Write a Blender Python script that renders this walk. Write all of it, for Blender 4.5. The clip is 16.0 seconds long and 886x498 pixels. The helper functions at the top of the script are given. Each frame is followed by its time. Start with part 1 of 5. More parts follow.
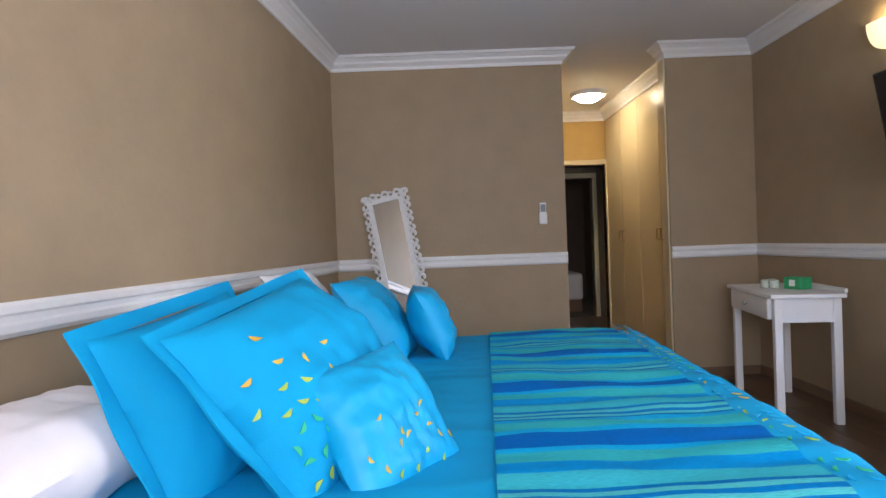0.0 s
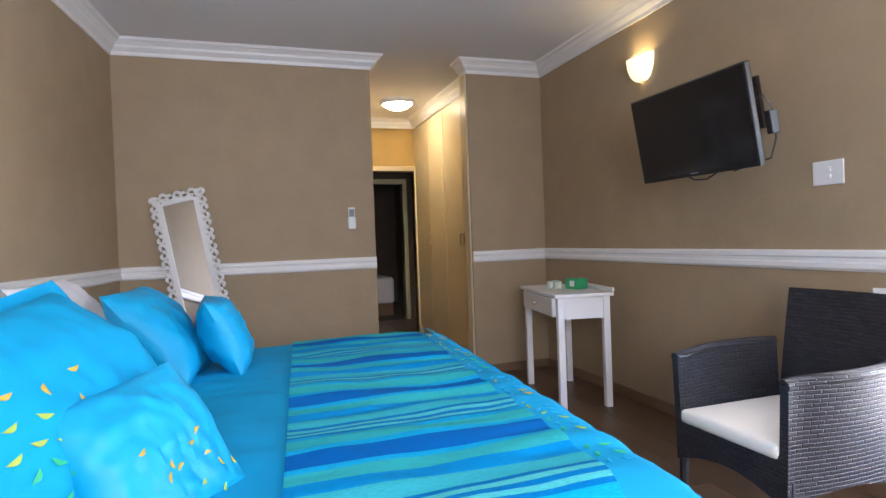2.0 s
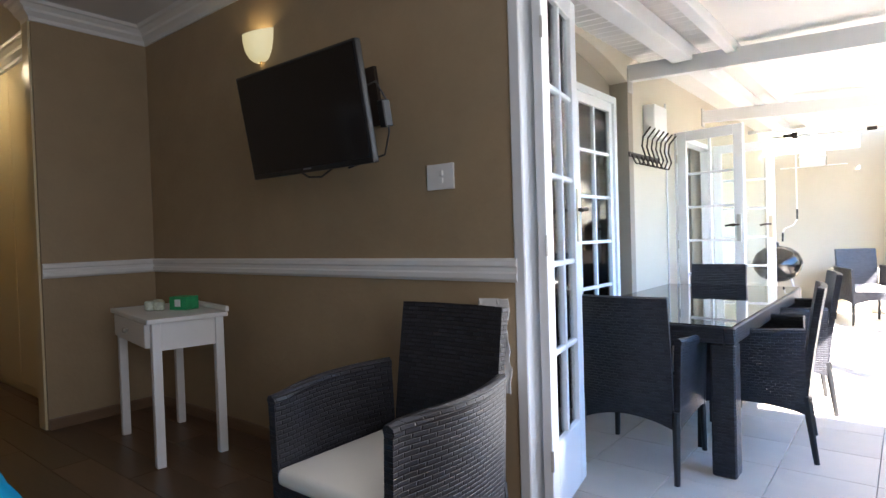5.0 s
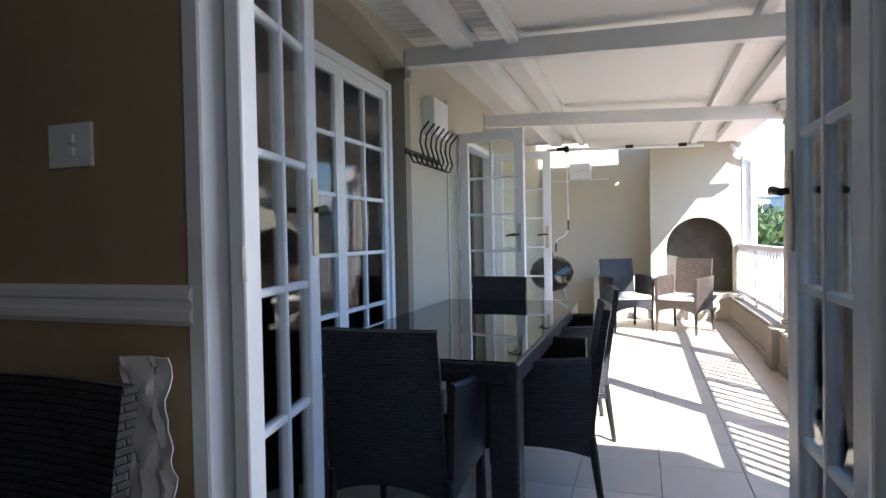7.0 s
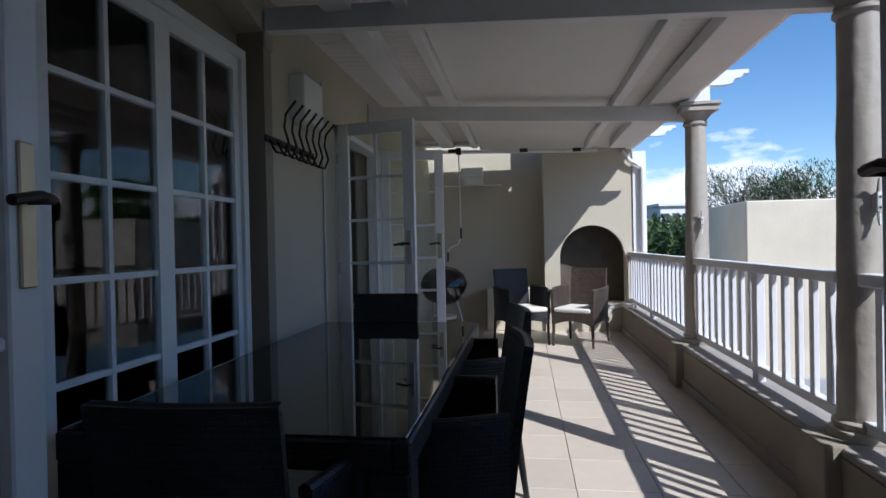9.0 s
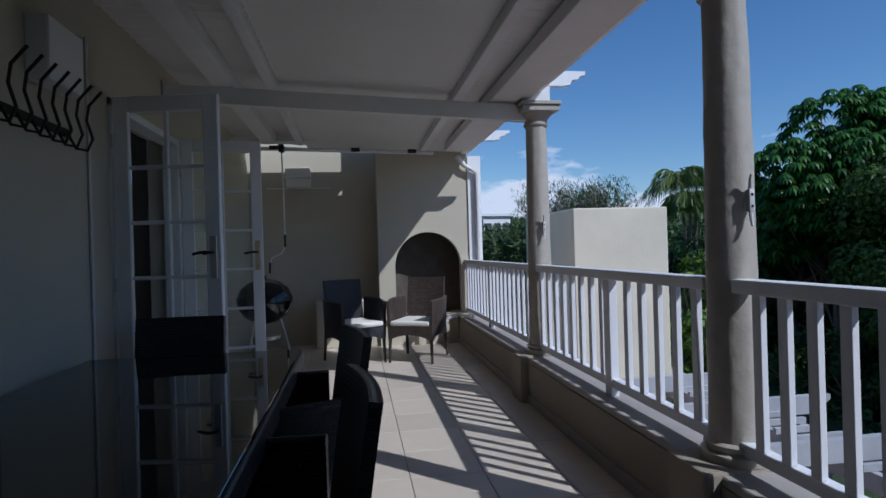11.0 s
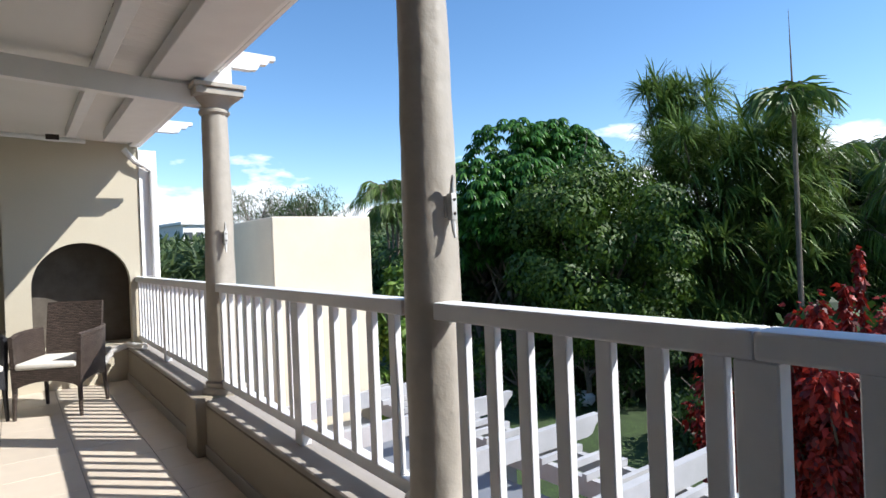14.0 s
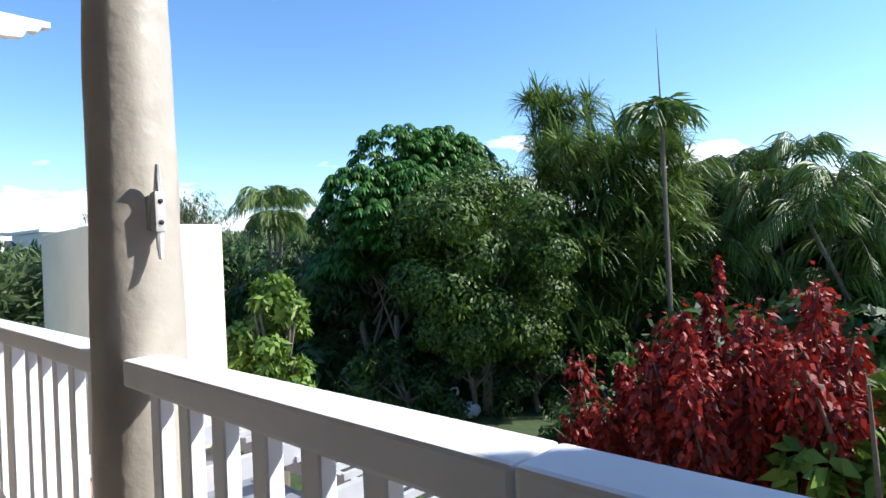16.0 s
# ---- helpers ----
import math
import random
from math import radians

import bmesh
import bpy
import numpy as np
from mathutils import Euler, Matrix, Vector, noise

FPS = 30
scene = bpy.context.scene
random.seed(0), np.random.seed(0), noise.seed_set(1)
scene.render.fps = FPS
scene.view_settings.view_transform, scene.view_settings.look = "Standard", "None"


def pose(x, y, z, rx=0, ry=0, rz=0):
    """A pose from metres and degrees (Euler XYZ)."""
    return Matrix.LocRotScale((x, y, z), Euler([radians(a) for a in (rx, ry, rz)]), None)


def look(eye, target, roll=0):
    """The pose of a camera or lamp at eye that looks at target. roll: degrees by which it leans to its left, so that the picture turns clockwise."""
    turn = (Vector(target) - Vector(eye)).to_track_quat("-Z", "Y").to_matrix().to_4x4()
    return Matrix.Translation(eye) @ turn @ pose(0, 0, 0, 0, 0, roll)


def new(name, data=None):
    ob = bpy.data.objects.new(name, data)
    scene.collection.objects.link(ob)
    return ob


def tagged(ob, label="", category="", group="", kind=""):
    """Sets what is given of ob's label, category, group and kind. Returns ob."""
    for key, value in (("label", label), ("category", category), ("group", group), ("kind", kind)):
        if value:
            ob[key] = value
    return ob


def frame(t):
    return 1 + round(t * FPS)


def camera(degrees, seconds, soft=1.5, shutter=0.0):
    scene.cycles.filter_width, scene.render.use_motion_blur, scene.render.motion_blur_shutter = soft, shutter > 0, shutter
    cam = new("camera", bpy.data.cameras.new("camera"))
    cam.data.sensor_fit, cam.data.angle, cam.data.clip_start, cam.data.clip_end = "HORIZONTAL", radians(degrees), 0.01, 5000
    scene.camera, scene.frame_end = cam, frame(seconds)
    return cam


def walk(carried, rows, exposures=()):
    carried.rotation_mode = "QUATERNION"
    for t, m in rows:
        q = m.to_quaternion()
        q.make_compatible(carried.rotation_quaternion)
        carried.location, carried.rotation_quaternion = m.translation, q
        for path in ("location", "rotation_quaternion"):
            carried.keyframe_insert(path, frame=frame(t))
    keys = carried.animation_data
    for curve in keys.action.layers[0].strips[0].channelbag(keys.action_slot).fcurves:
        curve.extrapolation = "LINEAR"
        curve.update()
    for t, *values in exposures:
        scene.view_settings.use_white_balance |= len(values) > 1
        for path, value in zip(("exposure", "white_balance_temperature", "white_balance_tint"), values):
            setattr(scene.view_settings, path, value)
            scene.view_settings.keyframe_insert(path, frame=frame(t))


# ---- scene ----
cam = camera(74.9, 16.0)
PATH = [
    (0, (0.655, 0.239, 1.154), (0.665, 2.239, 1.131), -2.2),
    (0.5, (0.664, 0.232, 1.163), (0.822, 2.226, 1.134), -2.1),
    (1, (0.695, 0.219, 1.164), (1.02, 2.192, 1.133), -2.1),
    (1.5, (0.713, 0.257, 1.156), (1.2, 2.197, 1.124), -2.0),
    (2, (0.715, 0.278, 1.16), (1.347, 2.175, 1.127), -2.1),
    (2.5, (0.718, 0.319, 1.159), (1.516, 2.153, 1.123), -2.0),
    (3, (0.724, 0.376, 1.15), (1.713, 2.114, 1.118), -1.8),
    (3.5, (0.777, 0.442, 1.143), (1.955, 2.059, 1.109), -1.7),
    (4, (0.936, 0.528, 1.139), (2.247, 2.038, 1.102), -1.7),
    (4.5, (1.101, 0.587, 1.144), (2.523, 1.993, 1.103), -1.8),
    (5, (1.28, 0.652, 1.144), (2.835, 1.908, 1.1), -1.8),
    (7.5, (2.335, 0.907, 1.153), (4.266, 1.427, 1.118), -1.0),
    (8, (2.522, 0.96, 1.162), (4.481, 1.365, 1.13), -1.0),
    (10.5, (3.349, 1.034, 1.148), (5.349, 0.976, 1.149), -1.6),
    (11, (3.505, 1.041, 1.145), (5.482, 0.739, 1.145), -1.7),
    (11.5, (3.625, 1.048, 1.153), (5.556, 0.527, 1.151), -1.8),
    (12, (3.729, 1.068, 1.165), (5.584, 0.321, 1.161), -1.9),
    (12.5, (3.81, 1.046, 1.161), (5.574, 0.103, 1.156), -1.9),
    (13, (3.888, 0.955, 1.166), (5.583, -0.107, 1.16), -2.1),
    (13.5, (3.966, 0.812, 1.166), (5.621, -0.311, 1.163), -2.2),
    (14, (4.055, 0.671, 1.164), (5.659, -0.525, 1.163), -2.3),
    (14.5, (4.172, 0.500, 1.177), (5.703, -0.786, 1.177), -2.4),
    (15, (4.243, 0.311, 1.173), (5.701, -1.059, 1.172), -2.4),
    (15.5, (4.262, 0.127, 1.185), (5.673, -1.292, 1.19), -2.5),
    (16, (4.245, 0.031, 1.185), (5.612, -1.429, 1.196), -2.6),
]
EXPOSURES = [(0, 4.95, 6000, 18), (1.0, 5.1, 6000, 18), (2.0, 5.25, 6000, 18), (3.0, 5.3, 6000, 18), (4.0, 4.7, 6200, 14), (4.6, 4.25, 6250, 14), (5.2, 3.7, 6250, 14), (7.4, 1.75, 6000, 13), (8.2, 0.9, 5900, 12), (10.4, -0.65, 5350, 12), (11.5, -0.6, 5350, 12), (12.2, -0.1, 5550, 12), (13.0, 0.3, 6150, 11), (14.5, 0.7, 6250, 10), (16, 0.88, 6250, 10)]
walk(cam, [(t, look(eye, target, roll)) for t, eye, target, roll in PATH], EXPOSURES)

# ---- light ----
SUN_WAY = Vector((1.0, 1.0, -1.28)).normalized()
sun = new("sun", bpy.data.lights.new("sun", "SUN"))
sun.data.energy, sun.data.angle, sun.data.color = 5.0, radians(0.55), (1.0, 0.95, 0.87)
sun.matrix_world = look((0, -6, 12), Vector((0, -6, 12)) + SUN_WAY)

world = bpy.data.worlds.new("sky")
scene.world = world
world.use_nodes = True
wn, wl = world.node_tree.nodes, world.node_tree.links
sky = wn.new("ShaderNodeTexSky")
sky.sky_type, sky.sun_disc = "NISHITA", False
sky.sun_elevation = math.asin(-SUN_WAY.z)
sky.sun_rotation = math.atan2(-SUN_WAY.x, -SUN_WAY.y)
sky.air_density, sky.dust_density, sky.ozone_density = 1.0, 0.1, 2.8
coord = wn.new("ShaderNodeTexCoord")
sep = wn.new("ShaderNodeSeparateXYZ")
wl.new(coord.outputs["Generated"], sep.inputs[0])
mapping = wn.new("ShaderNodeMapping")
mapping.inputs["Scale"].default_value = (3.2, 3.2, 9.0)
wl.new(coord.outputs["Generated"], mapping.inputs[0])
puffs = wn.new("ShaderNodeTexNoise")
puffs.inputs["Scale"].default_value, puffs.inputs["Detail"].default_value = 1.6, 8
wl.new(mapping.outputs[0], puffs.inputs["Vector"])
height = wn.new("ShaderNodeMapRange")
height.inputs[1].default_value, height.inputs[2].default_value = 0.05, 0.25
height.inputs[3].default_value, height.inputs[4].default_value = 0.37, 0.76
wl.new(sep.outputs["Z"], height.inputs[0])
cover = wn.new("ShaderNodeMath")
cover.operation = "SUBTRACT"
wl.new(puffs.outputs["Fac"], cover.inputs[0])
wl.new(height.outputs[0], cover.inputs[1])
edge = wn.new("ShaderNodeMapRange")
edge.inputs[1].default_value, edge.inputs[2].default_value = 0.0, 0.07
wl.new(cover.outputs[0], edge.inputs[0])
mixsky = wn.new("ShaderNodeMixRGB")
mixsky.inputs[2].default_value = (7.5, 7.8, 8.2, 1)
wl.new(edge.outputs[0], mixsky.inputs[0])
rich = wn.new("ShaderNodeHueSaturation")
rich.inputs["Saturation"].default_value = 1.15
wl.new(sky.outputs[0], rich.inputs["Color"])
wl.new(rich.outputs[0], mixsky.inputs[1])
wl.new(mixsky.outputs[0], wn["Background"].inputs[0])
wn["Background"].inputs[1].default_value = 0.135


# ---- materials ----
def mat(name, color, rough=0.6, metal=0.0, vary=0.08, scale=6.0, bump=0.0, bump_scale=120.0, spec=0.5, piece=0.0):
    """A plain surface with two scales of tone variation and a fine relief."""
    m = bpy.data.materials.new(name)
    m.use_nodes = True
    n, l = m.node_tree.nodes, m.node_tree.links
    b = n["Principled BSDF"]
    b.inputs["Roughness"].default_value, b.inputs["Metallic"].default_value = rough, metal
    b.inputs["Specular IOR Level"].default_value = spec
    tc = n.new("ShaderNodeTexCoord")
    nz = n.new("ShaderNodeTexNoise")
    nz.inputs["Scale"].default_value, nz.inputs["Detail"].default_value = scale, 6
    l.new(tc.outputs["Object"], nz.inputs["Vector"])
    fine = n.new("ShaderNodeTexNoise")
    fine.inputs["Scale"].default_value, fine.inputs["Detail"].default_value = bump_scale, 3
    l.new(tc.outputs["Object"], fine.inputs["Vector"])
    add = n.new("ShaderNodeMath")
    add.operation = "MULTIPLY_ADD"
    l.new(fine.outputs["Fac"], add.inputs[0])
    add.inputs[1].default_value = 0.35
    l.new(nz.outputs["Fac"], add.inputs[2])
    rng = n.new("ShaderNodeMapRange")
    rng.inputs[1].default_value, rng.inputs[2].default_value = 0.35, 1.0
    rng.inputs[3].default_value, rng.inputs[4].default_value = 1 - vary, 1 + vary
    l.new(add.outputs[0], rng.inputs[0])
    value = rng.outputs[0]
    if piece:
        info = n.new("ShaderNodeObjectInfo")
        pr = n.new("ShaderNodeMapRange")
        pr.inputs[3].default_value, pr.inputs[4].default_value = 1 - piece, 1 + piece
        l.new(info.outputs["Random"], pr.inputs[0])
        mul = n.new("ShaderNodeMath")
        mul.operation = "MULTIPLY"
        l.new(pr.outputs[0], mul.inputs[0])
        l.new(value, mul.inputs[1])
        value = mul.outputs[0]
    hsv = n.new("ShaderNodeHueSaturation")
    hsv.inputs["Color"].default_value = (*color, 1)
    l.new(value, hsv.inputs["Value"])
    l.new(hsv.outputs[0], b.inputs["Base Color"])
    if bump:
        bp = n.new("ShaderNodeBump")
        bp.inputs["Strength"].default_value, bp.inputs["Distance"].default_value = bump, 0.004
        l.new(add.outputs[0], bp.inputs["Height"])
        l.new(bp.outputs[0], b.inputs["Normal"])
    return m


def glow(name, color, strength):
    m = bpy.data.materials.new(name)
    m.use_nodes = True
    b = m.node_tree.nodes["Principled BSDF"]
    b.inputs["Base Color"].default_value = (0.9, 0.85, 0.7, 1)
    b.inputs["Emission Color"].default_value = (*color, 1)
    b.inputs["Emission Strength"].default_value = strength
    return m


def weave(name, dark, light, rough=0.3):
    """Woven plastic rattan: staggered flat strands with dark gaps."""
    m = bpy.data.materials.new(name)
    m.use_nodes = True
    n, l = m.node_tree.nodes, m.node_tree.links
    b = n["Principled BSDF"]
    b.inputs["Roughness"].default_value = rough
    tc = n.new("ShaderNodeTexCoord")
    sp = n.new("ShaderNodeSeparateXYZ")
    l.new(tc.outputs["Object"], sp.inputs[0])
    u = n.new("ShaderNodeMath")
    u.operation = "ADD"
    l.new(sp.outputs["X"], u.inputs[0])
    l.new(sp.outputs["Y"], u.inputs[1])
    cb = n.new("ShaderNodeCombineXYZ")
    l.new(u.outputs[0], cb.inputs[0])
    l.new(sp.outputs["Z"], cb.inputs[1])
    br = n.new("ShaderNodeTexBrick")
    br.offset, br.squash = 0.5, 1.0
    br.inputs["Scale"].default_value = 1.0
    br.inputs["Brick Width"].default_value = 0.04
    br.inputs["Row Height"].default_value = 0.0145
    br.inputs["Mortar Size"].default_value = 0.0028
    br.inputs["Mortar Smooth"].default_value = 0.9
    br.inputs["Color1"].default_value = (*dark, 1)
    br.inputs["Color2"].default_value = (*light, 1)
    br.inputs["Mortar"].default_value = (dark[0] * 0.15, dark[1] * 0.15, dark[2] * 0.15, 1)
    l.new(cb.outputs[0], br.inputs["Vector"])
    l.new(br.outputs["Color"], b.inputs["Base Color"])
    inv = n.new("ShaderNodeMath")
    inv.operation = "SUBTRACT"
    inv.inputs[0].default_value = 1
    l.new(br.outputs["Fac"], inv.inputs[1])
    bp = n.new("ShaderNodeBump")
    bp.inputs["Strength"].default_value, bp.inputs["Distance"].default_value = 0.65, 0.005
    l.new(inv.outputs[0], bp.inputs["Height"])
    l.new(bp.outputs[0], b.inputs["Normal"])
    return m


def glass(name, tint=(0.95, 0.98, 0.98)):
    """A clear pane that lets most light through and mirrors at a slant."""
    m = bpy.data.materials.new(name)
    m.use_nodes = True
    n, l = m.node_tree.nodes, m.node_tree.links
    n.remove(n["Principled BSDF"])
    clear = n.new("ShaderNodeBsdfTransparent")
    clear.inputs[0].default_value = (*tint, 1)
    gloss = n.new("ShaderNodeBsdfGlossy")
    gloss.inputs["Roughness"].default_value = 0.0
    fr = n.new("ShaderNodeFresnel")
    fr.inputs[0].default_value = 1.52
    mx = n.new("ShaderNodeMixShader")
    l.new(fr.outputs[0], mx.inputs[0])
    l.new(clear.outputs[0], mx.inputs[1])
    l.new(gloss.outputs[0], mx.inputs[2])
    l.new(mx.outputs[0], n["Material Output"].inputs[0])
    return m


def wood(name, c1, c2, rough=0.35):
    m = mat(name, c1, rough, vary=0.25, scale=3.0, bump=0.15, bump_scale=60, piece=0.28)
    n, l = m.node_tree.nodes, m.node_tree.links
    for node in list(n):
        if node.type == "TEX_NOISE":
            mp = n.new("ShaderNodeMapping")
            mp.inputs["Scale"].default_value = (1.0, 0.09, 1.0)
            tcs = [x for x in n if x.type == "TEX_COORD"][0]
            l.new(tcs.outputs["Object"], mp.inputs[0])
            l.new(mp.outputs[0], node.inputs["Vector"])
    return m


def stripes(name, bands, lift):
    """A woven throw whose bands run across the bed; bands: (start, r, g, b) along one period of the y axis."""
    m = bpy.data.materials.new(name)
    m.use_nodes = True
    n, l = m.node_tree.nodes, m.node_tree.links
    b = n["Principled BSDF"]
    b.inputs["Roughness"].default_value = 0.85
    b.inputs["Specular IOR Level"].default_value = 0.1
    tc = n.new("ShaderNodeTexCoord")
    sp = n.new("ShaderNodeSeparateXYZ")
    l.new(tc.outputs["Object"], sp.inputs[0])
    nz = n.new("ShaderNodeTexNoise")
    nz.inputs["Scale"].default_value = 9
    l.new(tc.outputs["Object"], nz.inputs["Vector"])
    wob = n.new("ShaderNodeMath")
    wob.operation = "MULTIPLY_ADD"
    l.new(nz.outputs["Fac"], wob.inputs[0])
    wob.inputs[1].default_value = 0.008
    l.new(sp.outputs["Y"], wob.inputs[2])
    per = n.new("ShaderNodeMath")
    per.operation = "DIVIDE"
    l.new(wob.outputs[0], per.inputs[0])
    per.inputs[1].default_value = lift
    fr = n.new("ShaderNodeMath")
    fr.operation = "FRACT"
    l.new(per.outputs[0], fr.inputs[0])
    ramp = n.new("ShaderNodeValToRGB")
    ramp.color_ramp.interpolation = "CONSTANT"
    els = ramp.color_ramp.elements
    els[0].position, els[0].color = bands[0][0], (*bands[0][1:], 1)
    els[1].position, els[1].color = bands[1][0], (*bands[1][1:], 1)
    for p, *c in bands[2:]:
        els.new(p).color = (*c, 1)
    l.new(fr.outputs[0], ramp.inputs[0])
    thread = n.new("ShaderNodeTexNoise")
    thread.inputs["Scale"].default_value = 1.0
    mp = n.new("ShaderNodeMapping")
    mp.inputs["Scale"].default_value = (60, 700, 60)
    l.new(tc.outputs["Object"], mp.inputs[0])
    l.new(mp.outputs[0], thread.inputs["Vector"])
    hs = n.new("ShaderNodeHueSaturation")
    rg = n.new("ShaderNodeMapRange")
    rg.inputs[1].default_value, rg.inputs[2].default_value = 0.3, 0.7
    rg.inputs[3].default_value, rg.inputs[4].default_value = 0.8, 1.2
    l.new(thread.outputs["Fac"], rg.inputs[0])
    l.new(rg.outputs[0], hs.inputs["Value"])
    l.new(ramp.outputs[0], hs.inputs["Color"])
    l.new(hs.outputs[0], b.inputs["Base Color"])
    bp = n.new("ShaderNodeBump")
    bp.inputs["Strength"].default_value, bp.inputs["Distance"].default_value = 0.4, 0.003
    l.new(thread.outputs["Fac"], bp.inputs["Height"])
    l.new(bp.outputs[0], b.inputs["Normal"])
    return m


TAN = mat("tan_plaster", (0.37, 0.275, 0.168), 0.62, vary=0.07, scale=5.0, bump=1.0, bump_scale=34)
GOLD = mat("mustard_plaster", (0.50, 0.33, 0.10), 0.7, vary=0.05, bump=0.4, bump_scale=45)
CEIL = mat("ceiling_paint", (0.78, 0.77, 0.78), 0.8, vary=0.02, scale=1.5, bump=0.1)
TRIM = mat("white_trim_paint", (0.82, 0.81, 0.80), 0.4, vary=0.03, scale=8, bump=0.15)
DOORW = mat("white_door_paint", (0.80, 0.82, 0.84), 0.35, vary=0.03, scale=5, bump=0.1)
CREAM_CUP = mat("cream_cupboard_lacquer", (0.66, 0.56, 0.36), 0.28, vary=0.03, scale=1.5)
PLANK = wood("brown_laminate", (0.13, 0.078, 0.046), (0.2, 0.12, 0.07))
GROUT = mat("dark_joint", (0.10, 0.085, 0.07), 0.9)
SKIRT = mat("brown_skirting", (0.20, 0.125, 0.075), 0.4, vary=0.15)
PLASTER = mat("cream_exterior_plaster", (0.55, 0.50, 0.395), 0.85, vary=0.05, scale=1.8, bump=0.5, bump_scale=60)
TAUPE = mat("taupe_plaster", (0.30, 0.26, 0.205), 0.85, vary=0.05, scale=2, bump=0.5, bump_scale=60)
COLUMN = mat("taupe_column_paint", (0.41, 0.37, 0.315), 0.48, vary=0.10, scale=11, bump=1.0, bump_scale=22)
SILLM = mat("cement_sill", (0.34, 0.31, 0.28), 0.8, vary=0.10, scale=4, bump=0.4)
RAILW = mat("white_railing_paint", (0.78, 0.78, 0.80), 0.45, vary=0.05, scale=7, bump=0.25, bump_scale=40)
BEAMW = mat("white_steel_beam", (0.74, 0.73, 0.72), 0.5, vary=0.05, scale=6)
PANEL = mat("roof_panel_white", (0.70, 0.69, 0.66), 0.6, vary=0.04, scale=2)
TILE = mat("beige_porcelain_tile", (0.62, 0.54, 0.45), 0.42, vary=0.06, scale=7, bump=0.05, piece=0.06)
WICKER = weave("black_brown_rattan", (0.017, 0.017, 0.022), (0.034, 0.034, 0.044), 0.4)
WICKERB = weave("brown_rattan", (0.05, 0.036, 0.03), (0.095, 0.07, 0.058), 0.45)
CUSHION = mat("offwhite_cushion_cloth", (0.76, 0.73, 0.67), 0.9, vary=0.04, bump=0.3, bump_scale=400)
BLACKP = mat("black_plastic", (0.012, 0.012, 0.013), 0.35, vary=0.1)
SCREEN = mat("black_screen", (0.008, 0.008, 0.010), 0.12, vary=0.02)
WHITEP = mat("white_plastic", (0.80, 0.80, 0.79), 0.35, vary=0.02)
GREYP = mat("grey_plastic", (0.22, 0.24, 0.27), 0.4, vary=0.05)
IRON = mat("dark_iron", (0.045, 0.035, 0.03), 0.5, 0.6, vary=0.2)
CLEATM = mat("galvanised_steel", (0.62, 0.61, 0.59), 0.45, 0.35, vary=0.08)
STEEL = mat("brushed_steel", (0.55, 0.54, 0.52), 0.3, 1.0, vary=0.05)
PLATE = mat("pale_brass_plate", (0.62, 0.54, 0.38), 0.4, 0.6, vary=0.08)
BRASS = mat("aged_brass", (0.45, 0.33, 0.16), 0.35, 1.0, vary=0.1)
ENAMEL = mat("black_enamel", (0.010, 0.010, 0.011), 0.12, vary=0.05)
SOOT = mat("sooty_brick", (0.11, 0.095, 0.08), 0.95, vary=0.3, scale=7, bump=0.5)
BLUE = mat("turquoise_sheet", (0.006, 0.31, 0.57), 0.75, vary=0.07, scale=5, bump=0.35, bump_scale=220, spec=0.15)
BLUE2 = mat("turquoise_satin", (0.006, 0.34, 0.62), 0.45, vary=0.06, scale=5, bump=0.2, bump_scale=260, spec=0.3)
LINEN = mat("white_quilted_cotton", (0.78, 0.75, 0.77), 0.85, vary=0.04, bump=0.8, bump_scale=22)
GREENL = mat("green_applique", (0.02, 0.42, 0.20), 0.6, vary=0.1)
LIMEL = mat("lime_applique", (0.34, 0.46, 0.06), 0.6, vary=0.1)
ORANGE = mat("orange_applique", (0.60, 0.36, 0.04), 0.6, vary=0.1)
SEQUIN = mat("silver_sequin", (0.85, 0.85, 0.88), 0.15, 1.0)
MIRROR = mat("mirror_glass", (0.9, 0.9, 0.9), 0.0, 1.0, vary=0.0)
GREENBOX = mat("green_carton", (0.03, 0.34, 0.13), 0.45, vary=0.2, scale=30)
PLASTICBAG = mat("clear_plastic_film", (0.75, 0.74, 0.72), 0.25, vary=0.05, bump=0.8, bump_scale=30)
GLASS = glass("window_glass")
TABLEGLASS = mat("dark_table_glass", (0.012, 0.014, 0.014), 0.02, vary=0.0, spec=0.9)
# the dimness of the rooms behind openings is put into this dark colour
DARKROOM = mat("plaster_darkened_for_dim_rooms", (0.16, 0.11, 0.075), 0.8, vary=0.1)
# blind grey, lightened to stand in for the sky mirrored in the panes
CURTAIN = mat("grey_blind_lightened_for_reflection", (0.62, 0.64, 0.67), 0.9, vary=0.08)
BULB = glow("warm_glass_shade", (1.0, 0.83, 0.50), 1.75)
BULB2 = glow("warm_sconce_shade", (1.0, 0.86, 0.42), 0.035)
THROW = stripes("striped_throw", [
    (0.0, 0.000, 0.12, 0.42), (0.17, 0.004, 0.35, 0.63), (0.23, 0.03, 0.39, 0.43), (0.37, 0.004, 0.35, 0.63),
    (0.43, 0.000, 0.16, 0.42), (0.46, 0.07, 0.44, 0.47), (0.49, 0.000, 0.16, 0.42), (0.52, 0.07, 0.44, 0.47),
    (0.56, 0.000, 0.16, 0.42), (0.59, 0.035, 0.38, 0.46), (0.70, 0.00, 0.25, 0.58), (0.83, 0.03, 0.39, 0.43), (0.95, 0.004, 0.35, 0.63)], 0.53)


